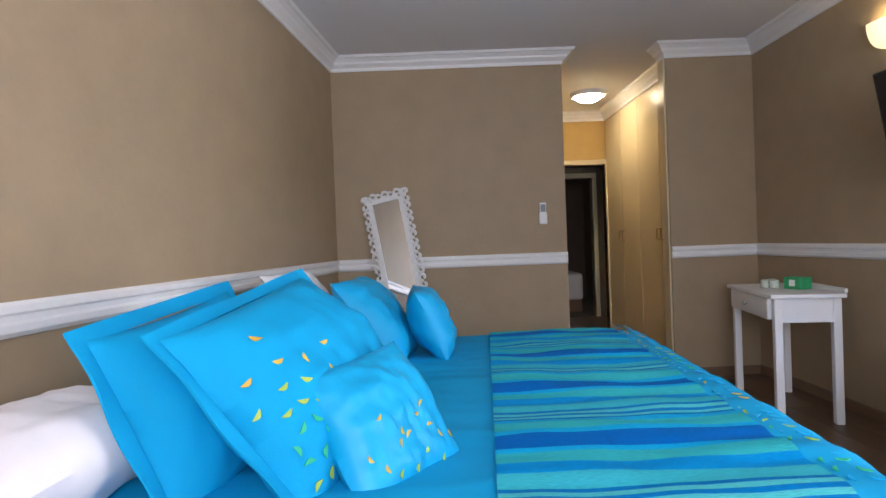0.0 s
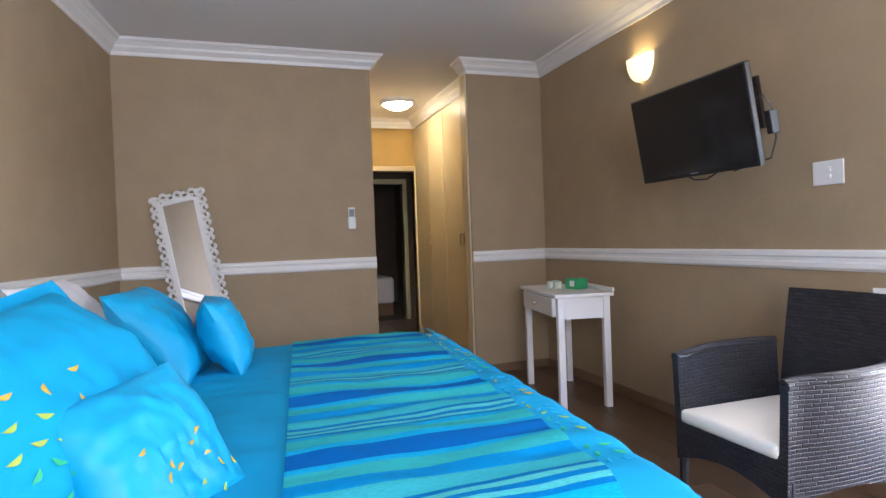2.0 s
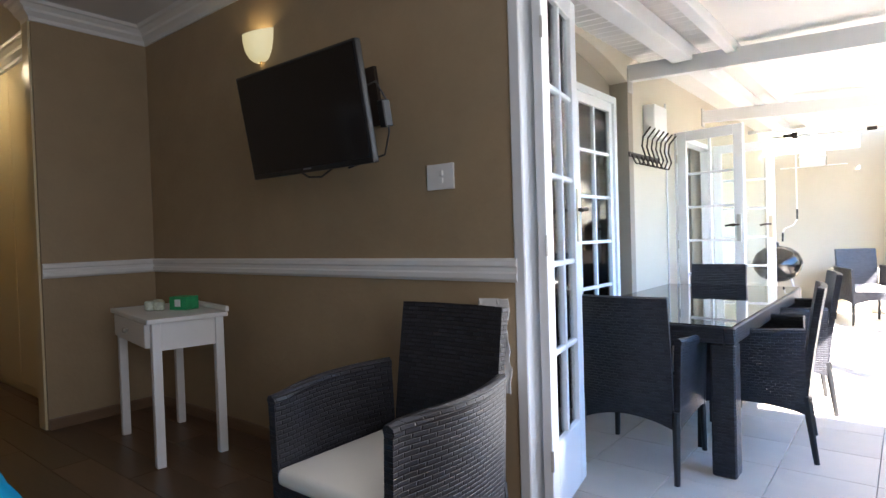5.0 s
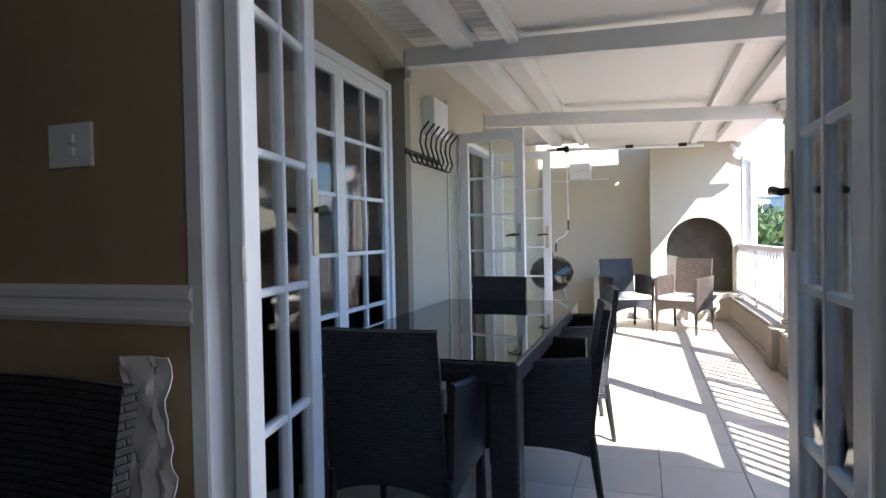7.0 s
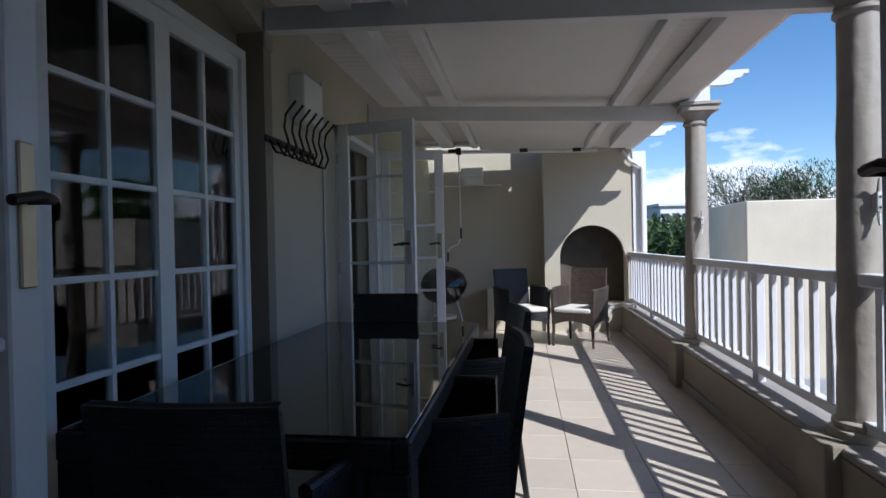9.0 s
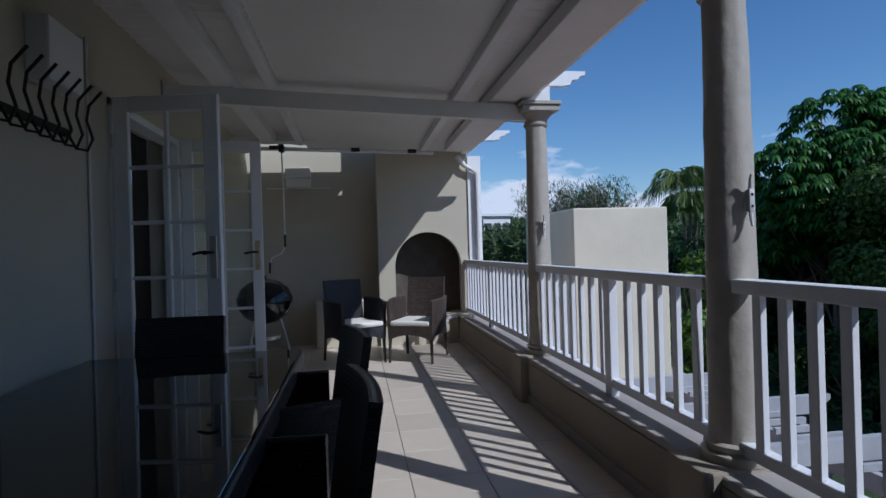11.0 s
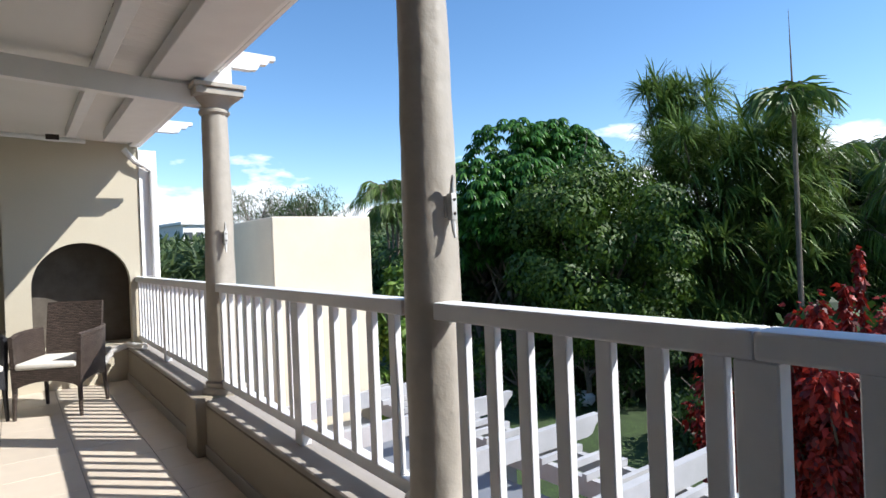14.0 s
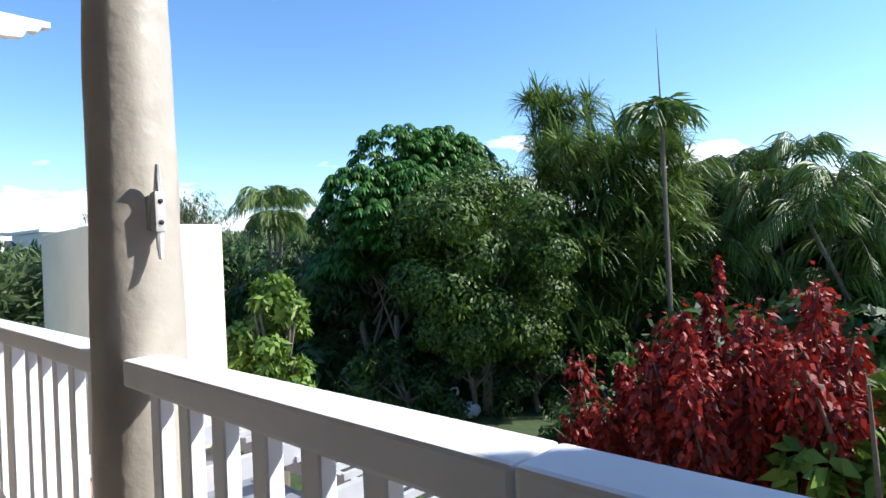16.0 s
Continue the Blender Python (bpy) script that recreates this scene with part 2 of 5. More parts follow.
# ---- builders ----
def part(name, bm, material, parent=None, label="", smooth=False):
    """Links a bmesh as one mesh object, under a thing or a part where one is given."""
    me = bpy.data.meshes.new(name)
    bmesh.ops.recalc_face_normals(bm, faces=bm.faces)
    bm.to_mesh(me)
    bm.free()
    me.materials.append(material)
    if smooth:
        me.polygons.foreach_set("use_smooth", [True] * len(me.polygons))
        me.set_sharp_from_angle(angle=radians(40))
    ob = new(name, me)
    if parent:
        ob.parent = parent
    if label:
        ob["label"] = label
    return ob


def structure(ob, label, category):
    return tagged(ob, label, category, kind="structure")


def thing(name, m, label, category, group=""):
    ob = new(name)
    ob.empty_display_size = 0.1
    ob.matrix_basis = m
    return tagged(ob, label, category, group)


def box(bm, x0, x1, y0, y1, z0, z1, m=None):
    vs = [bm.verts.new((x, y, z)) for x in (x0, x1) for y in (y0, y1) for z in (z0, z1)]
    for f in ((0, 1, 3, 2), (4, 6, 7, 5), (0, 4, 5, 1), (2, 3, 7, 6), (0, 2, 6, 4), (1, 5, 7, 3)):
        bm.faces.new([vs[i] for i in f])
    if m:
        bmesh.ops.transform(bm, matrix=m, verts=vs)
    return vs


def boxes(*dims, bevel=0.0, seg=1):
    bm = bmesh.new()
    for d in dims:
        box(bm, *d)
    if bevel:
        bmesh.ops.bevel(bm, geom=bm.edges[:], offset=bevel, segments=seg, affect="EDGES", profile=0.6)
    return bm


def sheet(f, nu, nv, t, bm=None):
    """A bent slab: f(u, v) gives the middle surface for u, v in 0 to 1; t is its thickness."""
    bm = bm or bmesh.new()
    P = [[Vector(f(i / nu, j / nv)) for j in range(nv + 1)] for i in range(nu + 1)]
    top, low = [], []
    for i in range(nu + 1):
        a, b = [], []
        for j in range(nv + 1):
            du = P[min(i + 1, nu)][j] - P[max(i - 1, 0)][j]
            dv = P[i][min(j + 1, nv)] - P[i][max(j - 1, 0)]
            n = du.cross(dv)
            n = n.normalized() if n.length > 1e-9 else Vector((0, 0, 1))
            a.append(bm.verts.new(P[i][j] + n * t / 2))
            b.append(bm.verts.new(P[i][j] - n * t / 2))
        top.append(a)
        low.append(b)
    for i in range(nu):
        for j in range(nv):
            bm.faces.new((top[i][j], top[i + 1][j], top[i + 1][j + 1], top[i][j + 1]))
            bm.faces.new((low[i][j + 1], low[i + 1][j + 1], low[i + 1][j], low[i][j]))
    for i in range(nu):
        bm.faces.new((top[i][0], low[i][0], low[i + 1][0], top[i + 1][0]))
        bm.faces.new((top[i + 1][nv], low[i + 1][nv], low[i][nv], top[i][nv]))
    for j in range(nv):
        bm.faces.new((top[0][j + 1], low[0][j + 1], low[0][j], top[0][j]))
        bm.faces.new((top[nu][j], low[nu][j], low[nu][j + 1], top[nu][j + 1]))
    return bm


def tube(pts, r, sides=8, bm=None, r2=None):
    """A round rod along points; r2 is the radius at its end."""
    bm = bm or bmesh.new()
    pts = [Vector(p) for p in pts]
    r2 = r if r2 is None else r2
    rings = []
    ref = Vector((0.31, 0.2, 0.93))
    for i, p in enumerate(pts):
        d = (pts[min(i + 1, len(pts) - 1)] - pts[max(i - 1, 0)]).normalized()
        if abs(d.dot(ref)) > 0.95:
            ref = Vector((0.9, -0.3, 0.1))
        a = d.cross(ref).normalized()
        b = d.cross(a)
        rr = r + (r2 - r) * i / max(1, len(pts) - 1)
        rings.append([bm.verts.new(p + rr * (math.cos(k * 2 * math.pi / sides) * a + math.sin(k * 2 * math.pi / sides) * b)) for k in range(sides)])
    for A, B in zip(rings, rings[1:]):
        for k in range(sides):
            bm.faces.new((A[k], A[(k + 1) % sides], B[(k + 1) % sides], B[k]))
    bm.faces.new(rings[0][::-1])
    bm.faces.new(rings[-1])
    return bm


def lathe(profile, sides=32, bm=None, centre=(0, 0, 0), wobble=0.0):
    """A turned shape from (radius, height) pairs."""
    bm = bm or bmesh.new()
    c = Vector(centre)
    rings = []
    for r, z in profile:
        ring = []
        for k in range(sides):
            a = k * 2 * math.pi / sides
            rr = r
            if wobble:
                rr += wobble * noise.noise((math.cos(a) * 2.2, math.sin(a) * 2.2, z * 6))
            ring.append(bm.verts.new(c + Vector((rr * math.cos(a), rr * math.sin(a), z))))
        rings.append(ring)
    for A, B in zip(rings, rings[1:]):
        for k in range(sides):
            bm.faces.new((A[k], A[(k + 1) % sides], B[(k + 1) % sides], B[k]))
    bm.faces.new(rings[0][::-1])
    bm.faces.new(rings[-1])
    return bm


def swept(profile, path, bm=None):
    """A moulding: profile points (out, up) swept along level path points, out to the left of the way."""
    bm = bm or bmesh.new()
    path = [Vector(p) for p in path]
    rings = []
    for i, p in enumerate(path):
        d0 = (path[i] - path[i - 1]).normalized() if i else (path[1] - path[0]).normalized()
        d1 = (path[i + 1] - path[i]).normalized() if i < len(path) - 1 else d0
        n0, n1 = Vector((-d0.y, d0.x, 0)), Vector((-d1.y, d1.x, 0))
        n = (n0 + n1).normalized()
        n = n / max(0.3, n.dot(n0))
        rings.append([bm.verts.new(p + n * o + Vector((0, 0, u))) for o, u in profile])
    k = len(profile)
    for A, B in zip(rings, rings[1:]):
        for j in range(k):
            bm.faces.new((A[j], A[(j + 1) % k], B[(j + 1) % k], B[j]))
    bm.faces.new(rings[0][::-1])
    bm.faces.new(rings[-1])
    return bm


# ---- bedroom shell ----
X0, X1, Y0, Y1, H = -0.18, 3.21, -1.02, 4.94, 2.67
CX0, CX1, CY1 = 1.69, 2.72, 7.30
FB = -0.08
DY0, DY1, DTOP = 0.46, 1.80, 2.20
WS = 0.10
XS = X0 - WS * (Y1 - Y0)
bm = bmesh.new()
box(bm, -0.22, 0, -0.3, 6.2, 0, H + 0.1, pose(XS, Y0, 0, 0, 0, -math.degrees(math.atan(WS))))
structure(part("wall_west", bm, TAN), "tan textured plaster wall behind the bed", "wall")
structure(part("wall_north", boxes((X0 - 0.1, CX0, Y1, Y1 + 0.15, 0, H + 0.1)), TAN), "tan plaster wall at the end of the bedroom", "wall")
structure(part("wall_alcove", boxes((2.515, X1, 4.88, 5.02, 0, H + 0.1)), TAN), "tan plaster wall stub beside the cupboards", "wall")
structure(part("wall_east", boxes((X1, X1 + 0.15, DY1 + 0.05, 5.02, 0, H + 0.1), (X1, X1 + 0.15, Y0 - 0.2, DY0 - 0.05, 0, H + 0.1), (X1, X1 + 0.15, DY0 - 0.05, DY1 + 0.05, DTOP + 0.05, H + 0.1)), TAN), "tan plaster wall with the balcony door opening", "wall")
# the south wall is unseen; its window opening is added for light
structure(part("wall_south", boxes((XS - 0.2, 0.0, Y0 - 0.2, Y0, 0, H + 0.1), (2.0, X1, Y0 - 0.2, Y0, 0, H + 0.1), (0.0, 2.0, Y0 - 0.2, Y0, 0, 0.85), (0.0, 2.0, Y0 - 0.2, Y0, 2.15, H + 0.1)), TAN), "unseen tan plaster wall with an added window opening for light", "wall")
structure(part("corridor_wall_west", boxes((CX0 - 0.15, CX0, Y1 + 0.15, CY1 + 0.15, 0, H + 0.1)), GOLD), "mustard plaster corridor wall", "wall")
structure(part("corridor_wall_north", boxes((CX0, 1.92, CY1, CY1 + 0.12, 0, H + 0.1), (2.70, 3.4, CY1, CY1 + 0.12, 0, H + 0.1), (1.92, 2.70, CY1, CY1 + 0.12, 2.03, H + 0.1)), GOLD), "mustard plaster wall above the corridor door", "wall")
structure(part("ceiling", boxes((XS - 0.2, X1 + 0.15, Y0 - 0.2, CY1 + 0.1, H, H + 0.12)), CEIL), "smooth white painted bedroom ceiling", "ceiling")

# plank floor
floor = structure(part("floor", boxes((XS - 0.2, X1 + 0.15, Y0 - 0.2, 11.2, -0.12, -0.012)), GROUT), "dark brown wood laminate plank floor", "floor")
PW, PL = 0.19, 1.25
rows_x = int((X1 + 0.1 - X0) / PW) + 1
plank_mesh = None
for i in range(rows_x):
    off = (i * 0.47) % PL
    y = Y0 - off
    while y < 8.6:
        y2 = min(y + PL, 8.6)
        y1 = max(y, Y0)
        if y2 - y1 > 0.05:
            x1 = X0 + i * PW
            if y1 > 5.0 and not 1.5 < x1 < 2.9:
                y = y2
                continue
            full = y2 - y1 > PL - 0.001
            if full and plank_mesh:
                ob = new("plank", plank_mesh)
            else:
                ob = part("plank", boxes((0.001, PW - 0.001, 0.001, y2 - y1 - 0.001, -0.012, 0.0), bevel=0.0012), PLANK)
                if full:
                    plank_mesh = ob.data
            ob.parent, ob.location = floor, (x1, y1, 0)
        y = y2

# mouldings: cornice, dado rail, skirting
CORN = [(0, 0), (0, -0.11), (0.012, -0.11), (0.016, -0.085), (0.045, -0.06), (0.05, -0.045), (0.075, -0.022), (0.09, -0.018), (0.10, 0)]
DADO = [(-0.002, 0), (-0.002, 0.095), (0.012, 0.095), (0.022, 0.085), (0.024, 0.066), (0.015, 0.058), (0.015, 0.042), (0.022, 0.034), (0.022, 0.014), (0.010, 0.0)]
SKI = [(-0.002, 0.0), (-0.002, 0.07), (0.010, 0.07), (0.014, 0.06), (0.014, 0.0)]
east_run = [(X1, DY1 + 0.03, 0), (X1, 4.88, 0), (2.515, 4.88, 0)]
west_run = [(CX0, Y1, 0), (X0, Y1, 0), (XS, Y0, 0)]


def run(profile, pts, z):
    return swept(profile, [(x, y, z) for x, y, _ in pts])


zc = H - 0.001
structure(part("cornice", run(CORN, [(CX0, CY1, 0), *west_run], zc), TRIM), "white moulded plaster cornice", "cornice")
structure(part("cornice", run(CORN, [(X1, Y0, 0), (X1, 4.88, 0), (2.515, 4.88, 0), (2.515, 5.02, 0)], zc), TRIM), "white moulded plaster cornice", "cornice")
structure(part("cornice", run(CORN, [(CX1, 5.03, 0), (CX1, CY1, 0), (CX0 + 0.1, CY1, 0)], zc), TRIM), "white moulded plaster cornice", "cornice")
structure(part("dado_rail", run(DADO, west_run, 0.945), TRIM), "white moulded wooden dado rail", "dado rail")
structure(part("dado_rail", run(DADO, [(X1, DY1 + 0.035, 0), (X1, 4.88, 0), (2.515, 4.88, 0)], 0.955), TRIM), "white moulded wooden dado rail", "dado rail")
structure(part("baseboard", run(SKI, west_run, 0.0), SKIRT), "brown wooden skirting board", "skirting board")
structure(part("baseboard", run(SKI, [(X1, DY1 + 0.035, 0), (X1, 4.88, 0), (2.515, 4.88, 0)], 0.0), SKIRT), "brown wooden skirting board", "skirting board")
structure(part("trim", boxes((2.502, 2.515, 4.90, 5.015, 0, H - 0.11)), CREAM_CUP), "cream edge strip beside the cupboards", "trim")

# corridor door and the dim room behind it
door_1 = structure(thing("door_1", pose(0, 0, 0), "", ""), "cream painted door frame, opening to a dim room", "door frame")
part("jamb", boxes((2.70, 2.76, CY1 - 0.02, CY1 + 0.13, 0, 2.03), bevel=0.004), CREAM_CUP, door_1)
part("jamb", boxes((1.86, 1.92, CY1 - 0.02, CY1 + 0.13, 0, 2.03), bevel=0.004), CREAM_CUP, door_1)
part("head", boxes((1.86, 2.76, CY1 - 0.02, CY1 + 0.13, 2.03, 2.09), bevel=0.004), CREAM_CUP, door_1)
structure(part("back_room_wall", boxes((1.3, 1.45, CY1 + 0.13, 11.2, -0.1, 2.6), (3.4, 3.55, CY1 + 0.13, 11.2, -0.1, 2.6), (1.3, 3.55, 11.2, 11.3, -0.1, 2.6), (2.88, 3.4, 8.6, 8.7, -0.1, 2.6), (1.45, 2.05, 8.6, 8.7, -0.1, 2.6), (2.05, 2.88, 8.6, 8.7, 2.0, 2.6)), DARKROOM), "back room walls in a brown darkened for the dimness", "wall")
structure(part("back_room_ceiling", boxes((1.3, 3.55, CY1 + 0.1, 11.3, 2.6, 2.7)), CEIL), "ceiling of the back rooms", "ceiling")
door_2 = structure(thing("door_2", pose(0, 0, 0), "", ""), "pale door frame further back", "door frame")
part("jamb", boxes((2.88, 2.94, 8.56, 8.72, 0, 2.0), bevel=0.004), CREAM_CUP, door_2)
part("head", boxes((2.0, 2.94, 8.56, 8.72, 2.0, 2.07), bevel=0.004), CREAM_CUP, door_2)
back_bed = thing("back_bed", pose(2.5, 9.95, 0), "white made bed in the dim back room", "bed")
part("mattress", boxes((-0.5, 0.35, -0.8, 0.9, 0.18, 0.60), bevel=0.07, seg=3), LINEN, back_bed, smooth=True)
part("bed_base", boxes((-0.47, 0.32, -0.77, 0.87, 0.0, 0.2)), SKIRT, back_bed)

# built-in cupboards along the corridor
for i in range(4):
    y0 = 5.04 + i * 0.565
    cup = thing("wardrobe", pose(CX1, y0, 0), "tall cream lacquered built-in wardrobe with closed door", "wardrobe", "corridor wardrobes")
    part("body", boxes((0.022, 0.5, 0, 0.565, 0, H - 0.11)), CREAM_CUP, cup)
    d = part("door", boxes((0, 0.02, 0.004, 0.561, 0.08, H - 0.115), bevel=0.003), CREAM_CUP, cup)
    yy = 0.05 if i % 2 else 0.515
    part("handle", tube([(0, yy, 1.10), (-0.028, yy, 1.105), (-0.028, yy, 1.205), (0, yy, 1.21)], 0.006), BRASS, d, "brass loop handle")
    part("plinth", boxes((0.03, 0.5, 0, 0.565, 0.0, 0.07)), SKIRT, cup)

# ceiling lamp of the corridor
lamp = thing("ceiling_lamp", pose(2.28, 6.35, H), "round frosted glass ceiling lamp, lit", "ceiling lamp")
part("rim", lathe([(0.19, 0), (0.19, -0.03), (0.165, -0.045), (0.15, -0.03), (0.15, 0)], 40), TRIM, lamp, smooth=True)
part("shade", lathe([(0.005, -0.10), (0.06, -0.095), (0.11, -0.075), (0.145, -0.042), (0.145, -0.03)], 40), BULB, lamp, "glowing frosted glass bowl", smooth=True)

# wall sconce
sconce = thing("wall_sconce", pose(X1, 3.47, 2.24), "half-round frosted glass wall sconce, lit", "wall lamp")
bm = bmesh.new()
sheet(lambda u, v: (-0.10 * math.cos(v * 1.45) ** 0.7 * math.sin(math.pi * u), -0.108 * math.cos(v * 1.45) ** 0.7 * math.cos(math.pi * u), 0.08 - 0.17 * math.sin(v * 1.45) - 0.03 * math.sin(math.pi * u) * (1 - v)), 18, 8, 0.006, bm)
part("shade", bm, BULB2, sconce, "glowing cream glass shade", smooth=True)
part("backplate", boxes((-0.02, 0, -0.04, 0.04, -0.05, 0.06), bevel=0.004), BRASS, sconce)

sconce_bulb = new("sconce_bulb", bpy.data.lights.new("sconce_bulb", "POINT"))
sconce_bulb.data.energy, sconce_bulb.data.color, sconce_bulb.data.shadow_soft_size = 0.06, (1.0, 0.80, 0.42), 0.02
sconce_bulb.location = (X1 - 0.045, 3.47, 2.27)

# socket plate, remote holder
sw = thing("switch_plate", pose(X1, 2.208, 1.398), "white plastic double switch plate", "light switch")
part("plate", boxes((-0.010, 0, -0.073, 0.073, -0.055, 0.055), bevel=0.004, seg=2), WHITEP, sw)
part("rocker", boxes((-0.016, -0.008, -0.018, 0.002, 0.004, 0.026), bevel=0.002), WHITEP, sw)
part("rocker", boxes((-0.016, -0.008, -0.018, 0.002, -0.028, -0.006), bevel=0.002), WHITEP, sw)
sk = thing("wall_socket", pose(X1, 2.72, 0.5), "small white wall socket", "socket")
part("plate", boxes((-0.010, 0, -0.06, 0.06, -0.035, 0.035), bevel=0.003), WHITEP, sk)
rem = thing("remote_control", pose(1.50, Y1, 1.36), "white remote control in a wall holder", "remote control")
part("holder", boxes((-0.032, 0.032, -0.024, 0, -0.09, 0.0), bevel=0.005), WHITEP, rem)
part("remote", boxes((-0.026, 0.026, -0.020, -0.004, -0.08, 0.085), bevel=0.004), WHITEP, rem)
part("display", boxes((-0.020, 0.020, -0.0215, -0.019, 0.01, 0.07)), GREYP, rem)

# television on a tilted bracket
tv = thing("television", pose(2.755, 2.575, 1.645, 0, -10, 0), "flat black television on a tilting wall bracket, switched off", "television")
part("casing", boxes((0, 0.032, -0.385, 0.385, -0.225, 0.225), bevel=0.008, seg=2), BLACKP, tv)
part("screen", boxes((-0.003, 0.004, -0.372, 0.372, -0.203, 0.213)), SCREEN, tv, "glossy black screen")
part("logo", boxes((-0.002, 0.002, -0.025, 0.025, -0.212, -0.206)), GREYP, tv)
part("bracket", boxes((0.04, 0.10, -0.11, 0.11, -0.10, 0.10)), IRON, tv)
part("arm", tube([(0.07, 0, 0), (0.42, 0.0, 0.07)], 0.022), IRON, tv)
part("wall_plate", boxes((0.405, 0.425, -0.07, 0.07, -0.06, 0.2)), IRON, tv)
part("cable", tube([(0.04, -0.33, 0.05), (0.07, -0.39, 0.07), (0.09, -0.41, 0.0), (0.08, -0.41, -0.12), (0.07, -0.38, -0.20), (0.04, -0.20, -0.23)], 0.004, 6), BLACKP, tv, smooth=True)
part("cable", tube([(0.06, 0.12, -0.22), (0.05, 0.06, -0.245), (0.05, -0.02, -0.25), (0.05, -0.10, -0.22)], 0.004, 6), BLACKP, tv, smooth=True)
part("adapter", boxes((0.06, 0.10, -0.42, -0.385, -0.10, 0.0), bevel=0.004), BLACKP, tv)

# white side table
tab = thing("console_table", pose(2.865, 3.995, 0, 0, 0, -10), "white painted wooden console table with one drawer", "console table")
part("tabletop", boxes((-0.21, 0.20, -0.41, 0.41, 0.745, 0.77), bevel=0.006, seg=2), TRIM, tab)
part("back_lip", boxes((0.185, 0.205, -0.41, 0.41, 0.771, 0.80), bevel=0.004), TRIM, tab)
part("apron", boxes((-0.14, 0.14, -0.375, -0.355, 0.60, 0.744), (-0.14, 0.14, 0.355, 0.375, 0.60, 0.744), (0.155, 0.175, -0.335, 0.335, 0.60, 0.744)), TRIM, tab)
dr = part("drawer", boxes((-0.205, 0.06, -0.335, 0.335, 0.615, 0.74), bevel=0.004), TRIM, tab)
part("knob", lathe([(0.005, 0), (0.008, 0.01), (0.016, 0.018), (0.013, 0.028), (0.004, 0.031)], 16), STEEL, dr).matrix_basis = pose(-0.205, 0.0, 0.68, 0, -90, 0)
for lx in (-0.182, 0.137):
    for ly in (-0.385, 0.34):
        part("leg", boxes((lx, lx + 0.045, ly, ly + 0.045, 0, 0.744), bevel=0.003), TRIM, tab)
bx = thing("tissue_box", pose(2.93, 3.92, 0.771, 0, 0, 20), "small green and white tissue carton", "box")
part("carton", boxes((-0.05, 0.05, -0.06, 0.06, 0, 0.075), bevel=0.002), GREENBOX, bx)
part("band", boxes((-0.052, 0.052, -0.02, 0.02, 0.02, 0.06)), TRIM, bx)
for dx, dy in ((-0.09, 0.04), (-0.12, 0.09), (-0.06, 0.12)):
    c = thing("toiletry_roll", pose(2.91 + dx, 3.95 + dy, 0.771), "small pale wrapped toiletry", "toiletry")
    part("roll", lathe([(0.02, 0), (0.028, 0.006), (0.028, 0.05), (0.02, 0.056)], 14), mat("pale_wrapper", (0.55, 0.60, 0.50), 0.5, vary=0.4, scale=60), c, smooth=True)


# ---- rattan chairs ----
def rattan_chair(m, wicker, label, group, cushion=True):
    ch = thing("rattan_armchair", m, label, "armchair", group)
    arch = lambda u: 0.055 * (1 - (2 * u - 1) ** 2)
    part("backrest", sheet(lambda u, v: (-0.235 - 0.02 * math.cos(math.pi * (u - 0.5)) - 0.085 * v ** 1.3, -0.225 + 0.45 * u, 0.25 + arch(u) * (1 - v) + (0.65 - arch(u) * 0) * v), 14, 12, 0.032), wicker, ch, smooth=True)
    for s in (-1, 1):
        part("arm", sheet(lambda u, v: (-0.245 + 0.52 * u, s * (0.235 + 0.045 * math.sin(math.pi * min(1, u * 1.1)) * (0.35 + 0.65 * v) + 0.015 * v), 0.25 + arch(u) * (1 - v) * 0.8 + v * (0.425 - 0.012 * u - 0.012 * u ** 6)), 16, 8, 0.032), wicker, ch, smooth=True)
        part("arm_cap", tube([(-0.245 + 0.52 * k / 12, s * (0.25 + 0.045 * math.sin(math.pi * min(1, k / 12 * 1.1))), 0.677 - 0.012 * k / 12 - 0.012 * (k / 12) ** 6) for k in range(13)], 0.021, 8), wicker, ch, smooth=True)
        for lx, dx in ((-0.245, -0.045), (0.25, 0.01)):
            part("leg", tube([(lx, s * 0.235, 0.34), (lx + dx, s * 0.245, 0.0)], 0.021, 8, r2=0.014), wicker if wicker is WICKERB else BLACKP, ch, smooth=True)
    part("front_apron", sheet(lambda u, v: (0.262, -0.235 + 0.47 * u, 0.25 + arch(u) * (1 - v) + v * 0.17), 14, 4, 0.028), wicker, ch, smooth=True)
    part("seat", boxes((-0.24, 0.26, -0.235, 0.235, 0.375, 0.40), bevel=0.005), wicker, ch)
    if cushion:
        bm = boxes((-0.235, 0.285, -0.225, 0.225, 0.401, 0.455), bevel=0.022, seg=3)
        part("cushion", bm, CUSHION, ch, "off-white seat cushion", smooth=True)
    return ch


rattan_chair(pose(2.585, 1.93, 0, 0, 0, 180), WICKER, "black rattan armchair with off-white cushion beside the balcony door", "bedroom armchairs")
rattan_chair(pose(2.72, 0.33, 0, 0, 0, 172), WICKER, "black rattan armchair with off-white cushion by the door", "bedroom armchairs")
bag = thing("plastic_bag", pose(3.12, 1.90, 0.72), "crumpled clear plastic wrap hanging behind the armchair", "plastic bag")
part("film", sheet(lambda u, v: (0.03 * noise.noise((u * 5, v * 6, 0.3)), -0.07 + 0.13 * u + 0.02 * noise.noise((u * 3, v * 4, 5)), -0.18 + 0.36 * v), 10, 16, 0.003), PLASTICBAG, bag, smooth=True)

